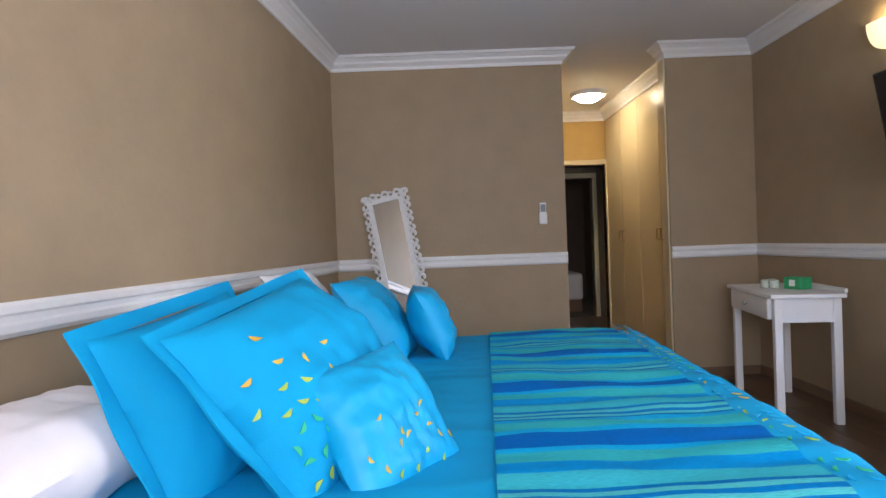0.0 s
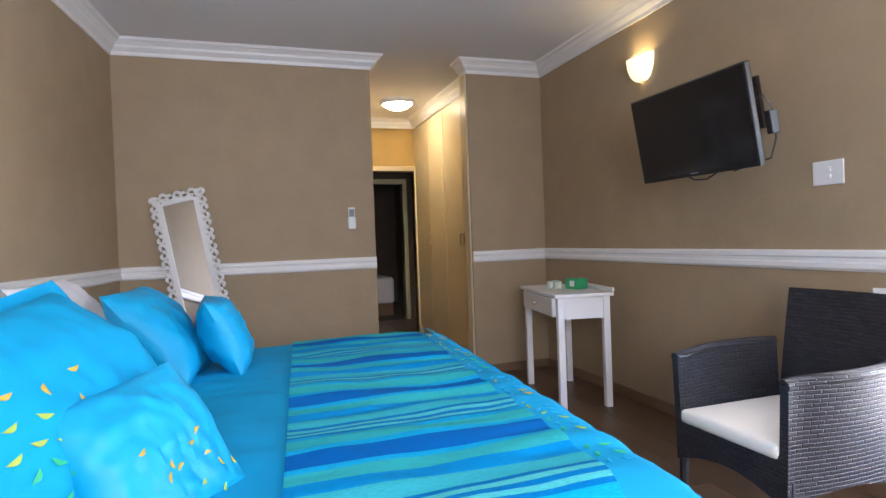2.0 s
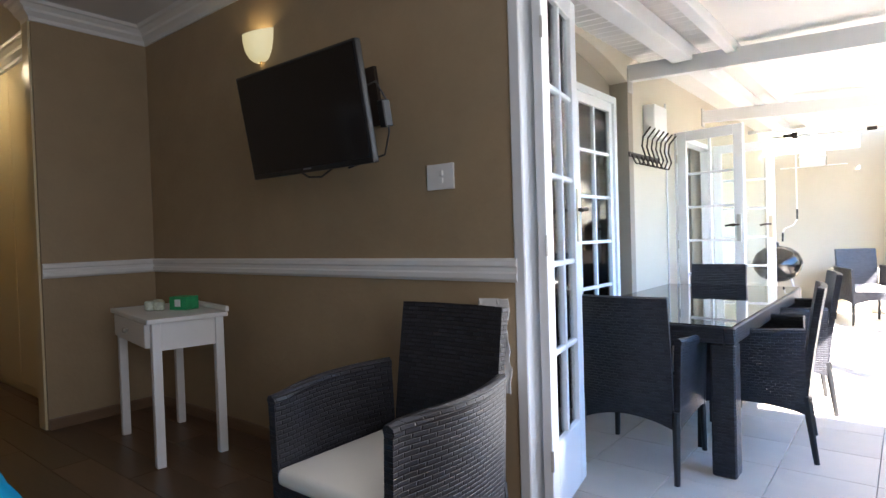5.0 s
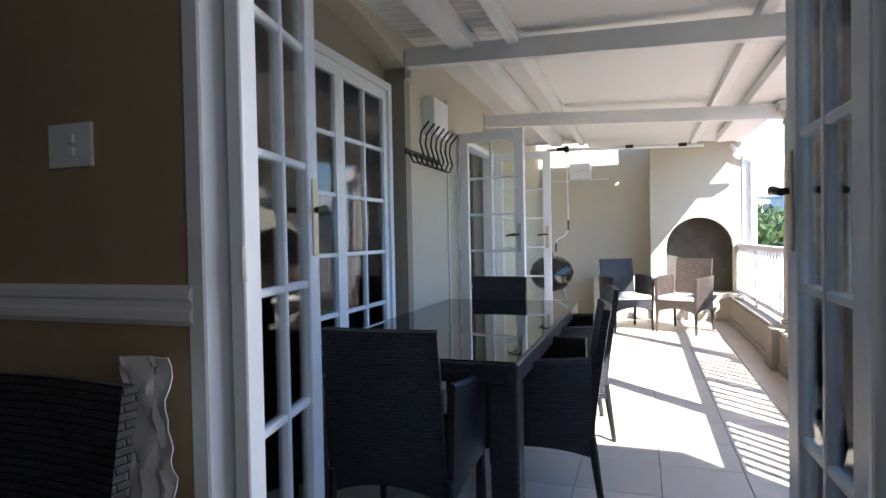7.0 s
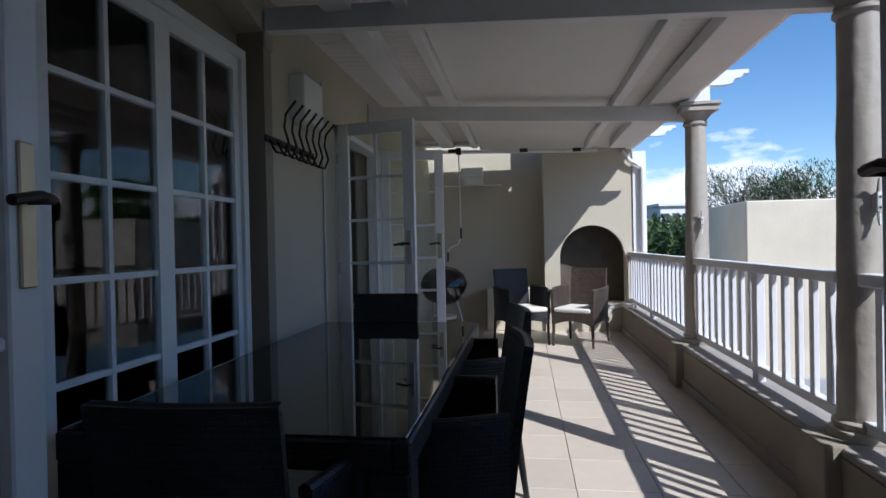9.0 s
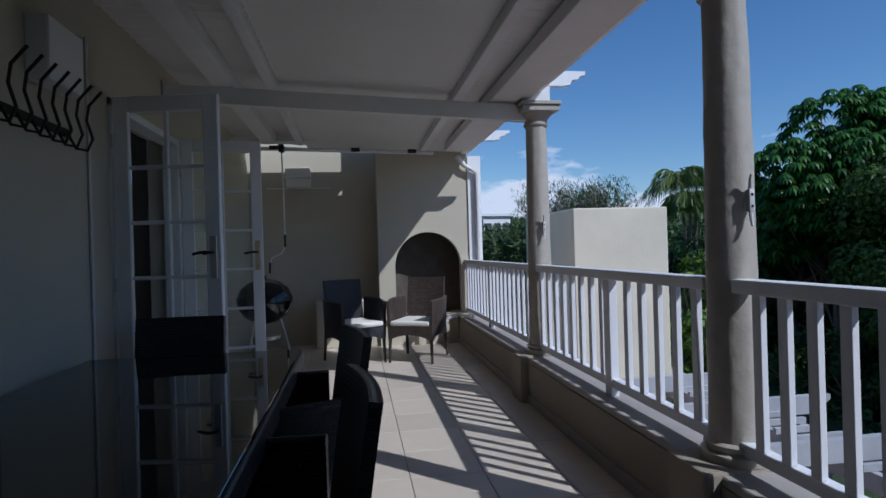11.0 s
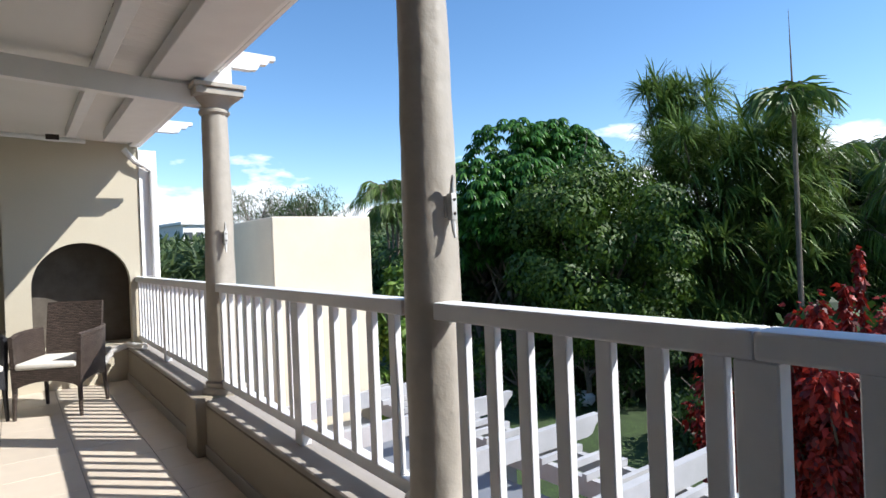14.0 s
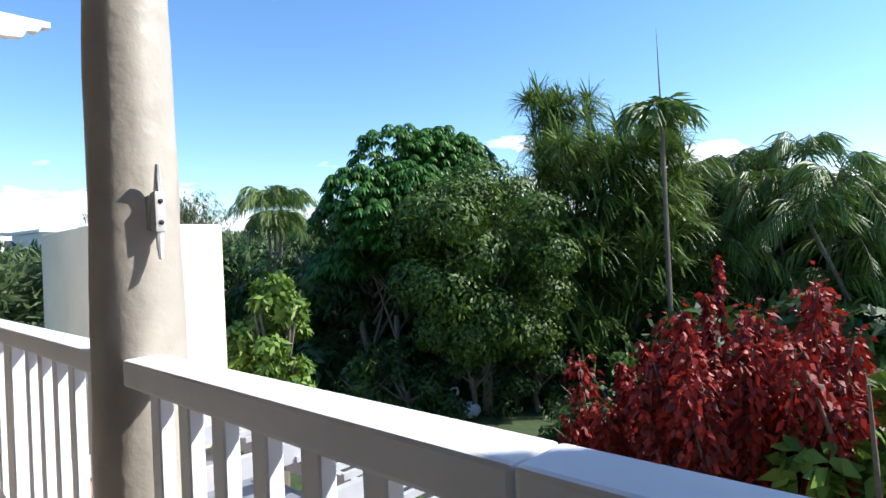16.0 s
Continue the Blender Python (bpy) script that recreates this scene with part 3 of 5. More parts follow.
# ---- bed ----
BX1, BY0, BY1, BZ, SKEW = 1.66, 1.22, 3.46, 0.64, 0.078


def bed_top(x, y):
    return BZ + 0.010 * noise.noise((x * 2.1, y * 2.1, 0.5)) + 0.005 * noise.noise((x * 6.5, y * 6.5, 2.5))


def drape(x0, x1, y0, y1, rad, drop, lift, ripple, nu, nv, over, wrinkle=0.0, skew=0.0):
    """Cloth over the bed: level on top, rounded over the foot end and both sides."""
    def bend(d):
        if d <= 0:
            return d, 0.0
        arc = rad * math.pi / 2
        if d < arc:
            return rad * math.sin(d / rad), rad * (1 - math.cos(d / rad))
        return rad, rad + d - arc

    def f(u, v):
        sx = x0 + (x1 - x0 + over[0]) * u
        sy = y0 - over[1] + (y1 - y0 + over[1] + over[2]) * v
        ox, dz1 = bend(sx - (x1 - rad))
        X = x1 - rad + ox
        lo, dz2 = bend((y0 + rad) - sy)
        hi, dz3 = bend(sy - (y1 - rad))
        Y = sy
        if sy < y0 + rad:
            Y = y0 + rad - lo
        elif sy > y1 - rad:
            Y = y1 - rad + hi
        dz = max(dz1, dz2, dz3)
        hang = max(0.0, dz - rad)
        X += (ripple * hang * math.sin(sy * 26) if dz1 == dz and hang else 0)
        Y += (ripple * hang * math.sin(sx * 24) if dz1 != dz and hang else 0)
        X += skew * (Y - (y0 + y1) / 2)
        fold = wrinkle * (noise.noise((X * 2.2, Y * 9, 1.5)) + 0.6 * noise.noise((X * 5, Y * 17, 4.5)))
        return X, Y, max(0.12, bed_top(X, Y) + lift + fold - dz)
    return sheet(f, nu, nv, 0.008)


bed = thing("double_bed", pose(0, 0, 0), "double bed made up with a turquoise cover", "bed")
part("bed_base", boxes((X0 + 0.03, BX1 - 0.16, BY0 + 0.06, BY1 - 0.06, 0.10, 0.34), bevel=0.01), SKIRT, bed)
part("mattress", boxes((X0 + 0.02, BX1 - 0.13, BY0 + 0.04, BY1 - 0.04, 0.34, 0.625), bevel=0.05, seg=3), LINEN, bed, smooth=True)
for lx in (0.0, 1.40):
    for ly in (BY0 + 0.12, BY1 - 0.18):
        part("leg", boxes((lx, lx + 0.06, ly, ly + 0.06, 0, 0.10)), SKIRT, bed)
cover = tagged(part("bed_cover", drape(X0 + 0.02, BX1 + 0.04, BY0, BY1, 0.13, 0.4, 0.006, 0.10, 90, 130, (0.30, 0.22, 0.22), 0.010, SKEW), BLUE, smooth=True), "turquoise cotton bed cover with leaf embroidery along its edge", "bed cover")
throw = tagged(part("bed_throw", drape(0.825, BX1 + 0.055, BY0 - 0.008, BY1 + 0.008, 0.135, 0.2, 0.018, 0.05, 60, 190, (-0.225, 0.15, 0.05), 0.012, SKEW), THROW, smooth=True), "blue and green striped woven throw across the bed", "throw")


SURFACE = {}


def pillow(name, m, w, h, t, material, label, category, flange=0.0, crease=1.0, group=""):
    """A stuffed cushion lying in the xy plane, w by h, t thick, with pinched corners."""
    th = thing(name, m, label, category, group)

    def surface(a, b, s):
        puff = max(0.0, (1 - abs(a) ** 2.3)) ** 0.54 * max(0.0, (1 - abs(b) ** 2.3)) ** 0.54
        z = s * t / 2 * puff + crease * 0.016 * noise.noise((a * 2.2 + seed, b * 2.2, s)) * puff + crease * 0.009 * noise.noise((a * 5 + seed, b * 5, s)) * puff + crease * 0.007 * noise.noise((a * 3.5 + seed, b * 11, s + 4)) * puff
        return z + 0.018 * crease * noise.noise((a * 1.3, b * 1.3, seed))
    bm = bmesh.new()
    n = 34
    seed = w * 13 + t * 7 + m.translation.x * 3 + m.translation.y
    sides = []
    for s in (1, -1):
        g = []
        for i in range(n + 1):
            r = []
            for j in range(n + 1):
                a, b = 2 * i / n - 1, 2 * j / n - 1
                pinch = 1 - 0.10 * (1 - abs(a * b)) * (a * a + b * b) / 2
                z = surface(a, b, s)
                x, y = a * w / 2 * pinch, b * h / 2 * pinch
                r.append((x, y, z))
            g.append(r)
        sides.append(g)
    vt = [[bm.verts.new(p) for p in r] for r in sides[0]]
    vb = [[vt[i][j] if i in (0, n) or j in (0, n) else bm.verts.new(sides[1][i][j]) for j in range(n + 1)] for i in range(n + 1)]
    for i in range(n):
        for j in range(n):
            bm.faces.new((vt[i][j], vt[i + 1][j], vt[i + 1][j + 1], vt[i][j + 1]))
            bm.faces.new((vb[i][j + 1], vb[i + 1][j + 1], vb[i + 1][j], vb[i][j]))
    part("cover", bm, material, th, smooth=True)
    if flange:
        bm = bmesh.new()
        for sx, sy in ((1, 0), (-1, 0), (0, 1), (0, -1)):
            if sx:
                f = lambda u, v: (sx * (w / 2 * 0.97 + flange * u), (h / 2 * 0.97 + flange * 0.95) * (2 * v - 1), 0.006 * math.sin(v * 11 + sx) * u)
            else:
                f = lambda u, v: ((w / 2 * 0.97 + flange * 0.95) * (2 * v - 1), sy * (h / 2 * 0.97 + flange * u), 0.006 * math.sin(v * 12 + sy) * u)
            sheet(f, 3, 24, 0.006, bm)
        part("flange", bm, material, th, smooth=True)
    SURFACE[th.name] = lambda x, y: surface(2 * x / w, 2 * y / h, 1)
    return th


def petals(th, spots, length):
    """Small leaf-shaped patches sewn on a cushion."""
    for name, material, pts in spots:
        for k, (x, y, a) in enumerate(pts):
            bm = bmesh.new()
            n = 8
            vs = [bm.verts.new((length * (i / n - 0.5), length * 0.36 * math.sin(math.pi * i / n), 0)) for i in range(n + 1)]
            bm.faces.new(vs)
            r = bmesh.ops.extrude_face_region(bm, geom=bm.faces[:])
            bmesh.ops.translate(bm, verts=[v for v in r["geom"] if isinstance(v, bmesh.types.BMVert)], vec=(0, 0, 0.0022))
            ob = part(name, bm, material, th)
            zf = SURFACE[th.name]
            e = 0.008
            nrm = Vector((zf(x - e, y) - zf(x + e, y), zf(x, y - e) - zf(x, y + e), 2 * e)).normalized()
            ob.matrix_basis = Matrix.Translation((x, y, zf(x, y))) @ nrm.to_track_quat("Z", "Y").to_matrix().to_4x4() @ pose(0, 0, 0, 0, 0, a)


def laid(centre, down, along):
    """A pillow's placing from its middle, the way down its face and the way along its length."""
    d = Vector(down).normalized()
    a = Vector(along)
    a = (a - d * a.dot(d)).normalized()
    n = d.cross(a)
    m = Matrix((d, a, n)).transposed().to_4x4()
    m.translation = centre
    return m


# pillows at the near side and the far side
pillow("white_pillow", pose(-0.20, 1.46, 0.735, 0, -8, -8), 0.46, 0.72, 0.23, LINEN, "white quilted pillow lying on the bed", "pillow", group="white pillows")
pillow("pillow_sham", laid((0.085, 1.62, 0.82), (0.40, 0.02, -0.92), (0.26, 1.0, -0.10)), 0.42, 0.52, 0.22, BLUE, "turquoise flanged pillow sham leaning on the wall", "pillow", flange=0.035, group="pillow shams")
sham = pillow("pillow_sham", laid((0.305, 1.69, 0.84), (0.62, -0.02, -0.78), (0.20, 1.0, 0.13)), 0.47, 0.67, 0.29, BLUE, "turquoise pillow sham with green leaf rings and sequins", "pillow", flange=0.03, group="pillow shams")
ring = []
for rad, cnt in ((0.038, 6), (0.08, 12), (0.125, 13), (0.18, 15), (0.245, 17)):
    ring.append([(0.115 + rad * math.cos(k * 2 * math.pi / cnt + rad * 9), -0.265 + rad * math.sin(k * 2 * math.pi / cnt + rad * 9), math.degrees(k * 2 * math.pi / cnt + rad * 9) + 90) for k in range(cnt)])
inside = lambda pts: [p for p in pts if abs(p[0]) < 0.21 and abs(p[1]) < 0.315]
petals(sham, [("green_leaf_patch", GREENL, inside(ring[0])), ("lime_leaf_patch", LIMEL, inside(ring[1])), ("gold_leaf_patch", LIMEL, inside(ring[2])), ("orange_leaf_patch", ORANGE, inside(ring[3])), ("orange_leaf_patch", ORANGE, inside(ring[4])[::2])], 0.029)
cush = pillow("scatter_cushion", pose(0.505, 1.565, 0.752, 8, 54, -30), 0.33, 0.34, 0.15, BLUE2, "turquoise satin scatter cushion with gold leaf patches", "cushion", group="scatter cushions")
random.seed(5)
petals(cush, [("gold_leaf_patch", ORANGE, [(0.0 + 0.11 * random.random(), -0.14 + 0.026 * k + 0.02 * random.random(), random.random() * 180) for k in range(11)]), ("lime_leaf_patch", LIMEL, [(0.10 + 0.05 * random.random(), -0.12 + 0.05 * k, 80) for k in range(5)])], 0.021)
pillow("white_pillow", pose(0.06, 2.90, 0.86, 0, 56, 0), 0.46, 0.70, 0.16, LINEN, "white pillow leaning on the wall", "pillow", group="white pillows")
pillow("pillow_sham", pose(0.36, 2.86, 0.82, 0, 52, -8), 0.46, 0.46, 0.22, BLUE2, "turquoise satin pillow at the far side of the bed", "pillow", group="pillow shams")
c2 = pillow("scatter_cushion", pose(0.60, 2.86, 0.80, 4, 66, 6), 0.34, 0.34, 0.18, BLUE2, "small turquoise satin scatter cushion with sequins", "cushion", group="scatter cushions")
petals(c2, [("sequin", SEQUIN, [(0.02 + 0.1 * random.random(), -0.12 + 0.03 * k, random.random() * 180) for k in range(8)])], 0.014)

# embroidered leaves along the foot edge of the cover
random.seed(11)
for k in range(46):
    y = BY0 + 0.15 + k * 0.046
    for j in range(2):
        bm = bmesh.new()
        n = 6
        vs = [bm.verts.new((0.030 * (i / n - 0.5), 0.009 * math.sin(math.pi * i / n), 0)) for i in range(n + 1)]
        bm.faces.new(vs)
        r = bmesh.ops.extrude_face_region(bm, geom=bm.faces[:])
        bmesh.ops.translate(bm, verts=[v for v in r["geom"] if isinstance(v, bmesh.types.BMVert)], vec=(0, 0, 0.003))
        s = -0.045 + 0.045 * j + 0.014 * random.random()
        x = BX1 + 0.04 - 0.13 + SKEW * (y - 2.34) + (s if s < 0 else 0.13 * math.sin(s / 0.13))
        drop = 0 if s < 0 else 0.13 * (1 - math.cos(s / 0.13))
        ob = part("leaf_patch", bm, (GREENL, GREENL, LIMEL, BLUE2, ORANGE, BLUE2)[(k // 4 + j) % 6 if k % 3 else 3], cover)
        ob.matrix_basis = pose(x, y + 0.01 * random.random(), bed_top(x, y) + 0.011 - drop, 0, math.degrees(max(0, s) / 0.13), 0) @ pose(0, 0, 0, 0, 0, 40 + 90 * j + 40 * random.random())

# ---- leaning mirror with carved frame ----
mir = thing("floor_mirror", pose(0, 0, 0), "tall mirror in a white carved openwork frame, leaning on the wall", "mirror")
mir.matrix_basis = pose(0.49, 4.68, 0.02, -6, -11, -9)
MW, MH = 0.40, 1.60
part("glass", boxes((-MW / 2 + 0.085, MW / 2 - 0.085, -0.002, 0.004, 0.085, MH - 0.085)), MIRROR, mir, "clear mirror glass")
part("inner_frame", boxes((-MW / 2 + 0.055, -MW / 2 + 0.09, -0.012, 0.012, 0.07, MH - 0.07), (MW / 2 - 0.09, MW / 2 - 0.055, -0.012, 0.012, 0.07, MH - 0.07), (-MW / 2 + 0.09, MW / 2 - 0.09, -0.012, 0.012, MH - 0.09, MH - 0.055), (-MW / 2 + 0.09, MW / 2 - 0.09, -0.012, 0.012, 0.055, 0.09)), TRIM, mir)


def scroll(x, z, r, s, turn):
    pts = []
    for k in range(15):
        a = turn + s * k * 0.42
        rr = r * (1 - k / 20)
        pts.append((x + rr * math.cos(a), 0, z + rr * math.sin(a)))
    return pts


for side in (-1, 1):
    for k in range(27):
        z = 0.04 + k * (MH - 0.08) / 26
        part("scroll", tube(scroll(side * (MW / 2 - 0.026), z, 0.033, side * (1 if k % 2 else -1), (1.57 if k % 2 else -1.57)), 0.0125, 6), TRIM, mir, smooth=True)
for z in (0.035, MH - 0.035):
    for k in range(7):
        part("scroll", tube(scroll(-MW / 2 + 0.05 + k * (MW - 0.10) / 6, z, 0.033, 1 if k % 2 else -1, 0), 0.012, 6), TRIM, mir, smooth=True)

# ---- added curtained window, unseen behind the start of the walk ----
added_win = structure(thing("added_window", pose(0, 0, 0), "", ""), "unseen white framed window with a curtain, added to light the bedroom", "window")
for x in (0.0, 0.65, 1.30, 1.95):
    part("mullion", boxes((x, x + 0.05, Y0 - 0.13, Y0 - 0.07, 0.85, 2.15)), TRIM, added_win)
part("window_sill", boxes((0.0, 2.0, Y0 - 0.2, Y0 + 0.02, 0.83, 0.85)), TRIM, added_win)
part("pane", boxes((0.05, 1.95, Y0 - 0.102, Y0 - 0.098, 0.85, 2.15)), GLASS, added_win)
part("curtain", sheet(lambda u, v: (2.0 * u, Y0 - 0.045 + 0.012 * math.sin(u * 90), 0.86 + 1.28 * v), 120, 2, 0.002), CUSHION, added_win)
# fill lamp before the added curtain, brightens the bedroom like daylight
fill_lamp = new("bedroom_fill", bpy.data.lights.new("bedroom_fill", "AREA"))
fill_lamp.data.shape, fill_lamp.data.size, fill_lamp.data.size_y = "RECTANGLE", 1.85, 1.2
fill_lamp.data.energy, fill_lamp.data.color = 3.0, (0.95, 0.97, 1.0)
fill_lamp.matrix_world = look((1.0, Y0 - 0.015, 1.5), (1.15, 3.0, 1.3))

doorlight = new("door_daylight", bpy.data.lights.new("door_daylight", "AREA"))
doorlight.data.shape, doorlight.data.size, doorlight.data.size_y = "RECTANGLE", 1.2, 1.9
doorlight.data.energy, doorlight.data.color = 1.2, (1.0, 0.97, 0.93)
doorlight.matrix_world = look((X1 + 0.13, 1.13, 1.15), (X1 - 2.0, 1.4, 1.1))

# ---- french doors ----
def leaf(m, w, h, cols, rows, label, kick=0.0, handle=True, group="", side=1, category="door"):
    """A glazed door leaf from its hinge along +x, w wide, h high, with bars and single panes."""
    th = thing("french_door_leaf", m, label, category, group)
    s, t = 0.085, 0.038
    part("stile", boxes((0, s, -t / 2, t / 2, 0, h), bevel=0.004), DOORW, th)
    part("stile", boxes((w - s, w, -t / 2, t / 2, 0, h), bevel=0.004), DOORW, th)
    part("rail", boxes((s, w - s, -t / 2, t / 2, h - 0.09, h), bevel=0.004), DOORW, th)
    z0 = 0.16 + kick
    part("rail", boxes((s, w - s, -t / 2, t / 2, 0, z0), bevel=0.004), DOORW, th)
    gw, gh, b = (w - 2 * s) / cols, (h - 0.09 - z0) / rows, 0.011
    for i in range(1, cols):
        part("glazing_bar", boxes((s + gw * i - b, s + gw * i + b, -t / 2 + 0.004, t / 2 - 0.004, z0, h - 0.09), bevel=0.004), DOORW, th)
    for j in range(1, rows):
        part("glazing_bar", boxes((s, w - s, -t / 2 + 0.006, t / 2 - 0.006, z0 + gh * j - b, z0 + gh * j + b), bevel=0.004), DOORW, th)
    for i in range(cols):
        for j in range(rows):
            p = part("pane", boxes((s + gw * i + b * 0.6, s + gw * (i + 1) - b * 0.6, -0.002, 0.002, z0 + gh * j + b * 0.6, z0 + gh * (j + 1) - b * 0.6)), GLASS, th)
            p.visible_shadow = False
    if handle:
        x = w - s / 2
        for sd in (1, -1):
            bm = boxes((x - 0.02, x + 0.02, min(sd * t / 2, sd * (t / 2 + 0.006)), max(sd * t / 2, sd * (t / 2 + 0.006)), 1.09, 1.33), bevel=0.003)
            pl = part("handle_plate", bm, PLATE if sd == side else STEEL, th)
            part("lever", tube([(x, sd * t / 2, 1.235), (x, sd * (t / 2 + 0.045), 1.235), (x - 0.04, sd * (t / 2 + 0.05), 1.238), (x - 0.10, sd * (t / 2 + 0.045), 1.227)], 0.009, 8), IRON, pl, "dark lever handle", smooth=True)
    for z in (0.25, h / 2, h - 0.25):
        part("hinge", tube([(-0.004, -t / 2, z - 0.04), (-0.004, -t / 2, z + 0.04)], 0.007, 6), STEEL, th)
    return th


leaf(pose(X1 + 0.045, DY1 - 0.046, 0.01, 0, 0, 11), 0.50, DTOP - 0.03, 2, 5, "white glazed french door leaf, standing open", kick=0.13, group="balcony door leaves", side=-1)
leaf(pose(X1 + 0.045, DY0 + 0.022, 0.01, 0, 0, 2), 0.50, DTOP - 0.03, 2, 5, "white glazed french door leaf, standing open", kick=0.13, group="balcony door leaves", side=1)
door_3 = structure(thing("door_3", pose(0, 0, 0), "", ""), "white painted frame of the balcony door", "door frame")
part("jamb", boxes((X1 - 0.012, X1 + 0.16, DY1, DY1 + 0.05, FB, DTOP), bevel=0.005), DOORW, door_3)
part("jamb", boxes((X1 - 0.012, X1 + 0.16, DY0 - 0.05, DY0, FB, DTOP), bevel=0.005), DOORW, door_3)
part("head", boxes((X1 - 0.012, X1 + 0.16, DY0 - 0.05, DY1 + 0.05, DTOP, DTOP + 0.05), bevel=0.005), DOORW, door_3)
part("threshold", boxes((X1, X1 + 0.16, DY0, DY1, -0.10, 0.004), bevel=0.004), SILLM, door_3)

# ---- balcony shell ----
WY, EX, SY = 2.40, 11.40, -0.275
ARX0, ARX1 = 3.75, 5.85


def roof_z(y):
    return 2.40 + 0.05 * (y + 0.4)


# house wall with a segmental arch recess over the window
bm = boxes((X1 + 0.161, ARX0, WY, WY + 0.22, -0.3, 3.0), (ARX1, 7.02, WY, WY + 0.22, -0.3, 3.0), (7.02, 8.32, WY, WY + 0.22, 2.06, 3.0), (8.32, EX, WY, WY + 0.22, -0.3, 3.0))
steps = 24
for k in range(steps):
    xs = [ARX0 + (ARX1 - ARX0) * (k + q) / steps for q in (0, 1)]
    zs = [2.33 + 0.17 * math.sin(math.pi * (k + q) / steps) ** 0.8 for q in (0, 1)]
    v = [bm.verts.new((xs[q], y, z)) for q in (0, 1) for y in (WY, WY + 0.22) for z in (zs[q], 3.0)]
    for f in ((0, 1, 5, 4), (2, 6, 7, 3), (0, 4, 6, 2)):
        bm.faces.new([v[i] for i in f])
bmesh.ops.remove_doubles(bm, verts=bm.verts[:], dist=0.0005)
structure(part("house_wall", bm, PLASTER), "cream plastered house wall with an arched recess", "wall")
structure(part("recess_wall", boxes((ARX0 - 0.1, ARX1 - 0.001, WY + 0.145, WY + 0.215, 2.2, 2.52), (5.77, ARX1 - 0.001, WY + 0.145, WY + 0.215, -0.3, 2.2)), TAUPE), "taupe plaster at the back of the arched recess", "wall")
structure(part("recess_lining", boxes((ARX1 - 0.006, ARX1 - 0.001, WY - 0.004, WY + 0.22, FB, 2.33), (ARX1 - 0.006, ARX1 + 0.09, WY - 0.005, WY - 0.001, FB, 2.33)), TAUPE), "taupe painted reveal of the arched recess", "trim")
structure(part("east_outer_wall", boxes((X1 + 0.151, X1 + 0.16, DY1 + 0.05, WY, FB, 2.80), (X1 + 0.151, X1 + 0.16, Y0 - 0.2, DY0 - 0.05, -3.2, 2.80), (X1 + 0.151, X1 + 0.16, DY0 - 0.05, DY1 + 0.05, DTOP + 0.05, 2.80)), PLASTER), "cream plastered outer wall beside the door", "wall")
structure(part("lower_house_wall", boxes((X1 + 0.15, 14.0, -0.55, -0.35, -3.2, -0.1)), PLASTER), "cream plastered wall below the balcony", "wall")
structure(part("house_upper", boxes((-0.6, X1 + 0.14, Y0 - 0.2, 8.0, H + 0.122, 2.80)), PLASTER), "parapet over the bedroom", "wall")
structure(part("end_wall", boxes((EX, EX + 0.2, -0.52, 2.62, -0.3, 3.4)), PLASTER), "cream plastered end wall of the balcony", "wall")

# unseen wing past the south wall, added to end the sunlight on the handrail
structure(part("shade_wing_wall", boxes((X1 - 0.1, X1 + 0.16, -1.60, Y0 - 0.2, -3.2, 2.80)), PLASTER), "unseen plastered wall wing added to shade the railing", "wall")

# dining room window in the recess
win_d = structure(thing("window_2", pose(0, 0, 0), "", ""), "white framed glazed doors in the arched recess", "window")
WT, WX0, WX1, wy = 2.20, 3.75, 5.77, WY + 0.10
part("window_frame", boxes((WX0, WX0 + 0.05, wy - 0.04, wy + 0.04, FB, WT), (WX1 - 0.05, WX1, wy - 0.04, wy + 0.04, FB, WT), (WX0 + 0.05, WX1 - 0.05, wy - 0.04, wy + 0.04, WT - 0.05, WT)), DOORW, win_d)
nl = 3
lw = (WX1 - WX0 - 0.10) / nl
for i in range(nl):
    x0 = WX0 + 0.05 + lw * i
    sash = part("sash", boxes((x0, x0 + 0.05, wy - 0.02, wy + 0.02, FB, WT - 0.05), (x0 + lw - 0.05, x0 + lw, wy - 0.02, wy + 0.02, FB, WT - 0.05), (x0 + 0.05, x0 + lw - 0.05, wy - 0.02, wy + 0.02, WT - 0.12, WT - 0.05), (x0 + 0.05, x0 + lw - 0.05, wy - 0.02, wy + 0.02, FB, 0.05)), DOORW, win_d)
    part("glazing_bar", boxes((x0 + lw / 2 - 0.011, x0 + lw / 2 + 0.011, wy - 0.014, wy + 0.014, 0.05, WT - 0.12)), DOORW, sash)
    for j in range(1, 6):
        z = 0.05 + j * (WT - 0.17) / 6
        part("glazing_bar", boxes((x0 + 0.05, x0 + lw - 0.05, wy - 0.013, wy + 0.013, z - 0.011, z + 0.011)), DOORW, sash)
    for c in range(2):
        for j in range(6):
            xa = x0 + 0.05 + c * (lw - 0.10) / 2
            za = 0.05 + j * (WT - 0.17) / 6
            part("pane", boxes((xa, xa + (lw - 0.10) / 2, wy - 0.002, wy + 0.002, za, za + (WT - 0.17) / 6)), GLASS, sash)
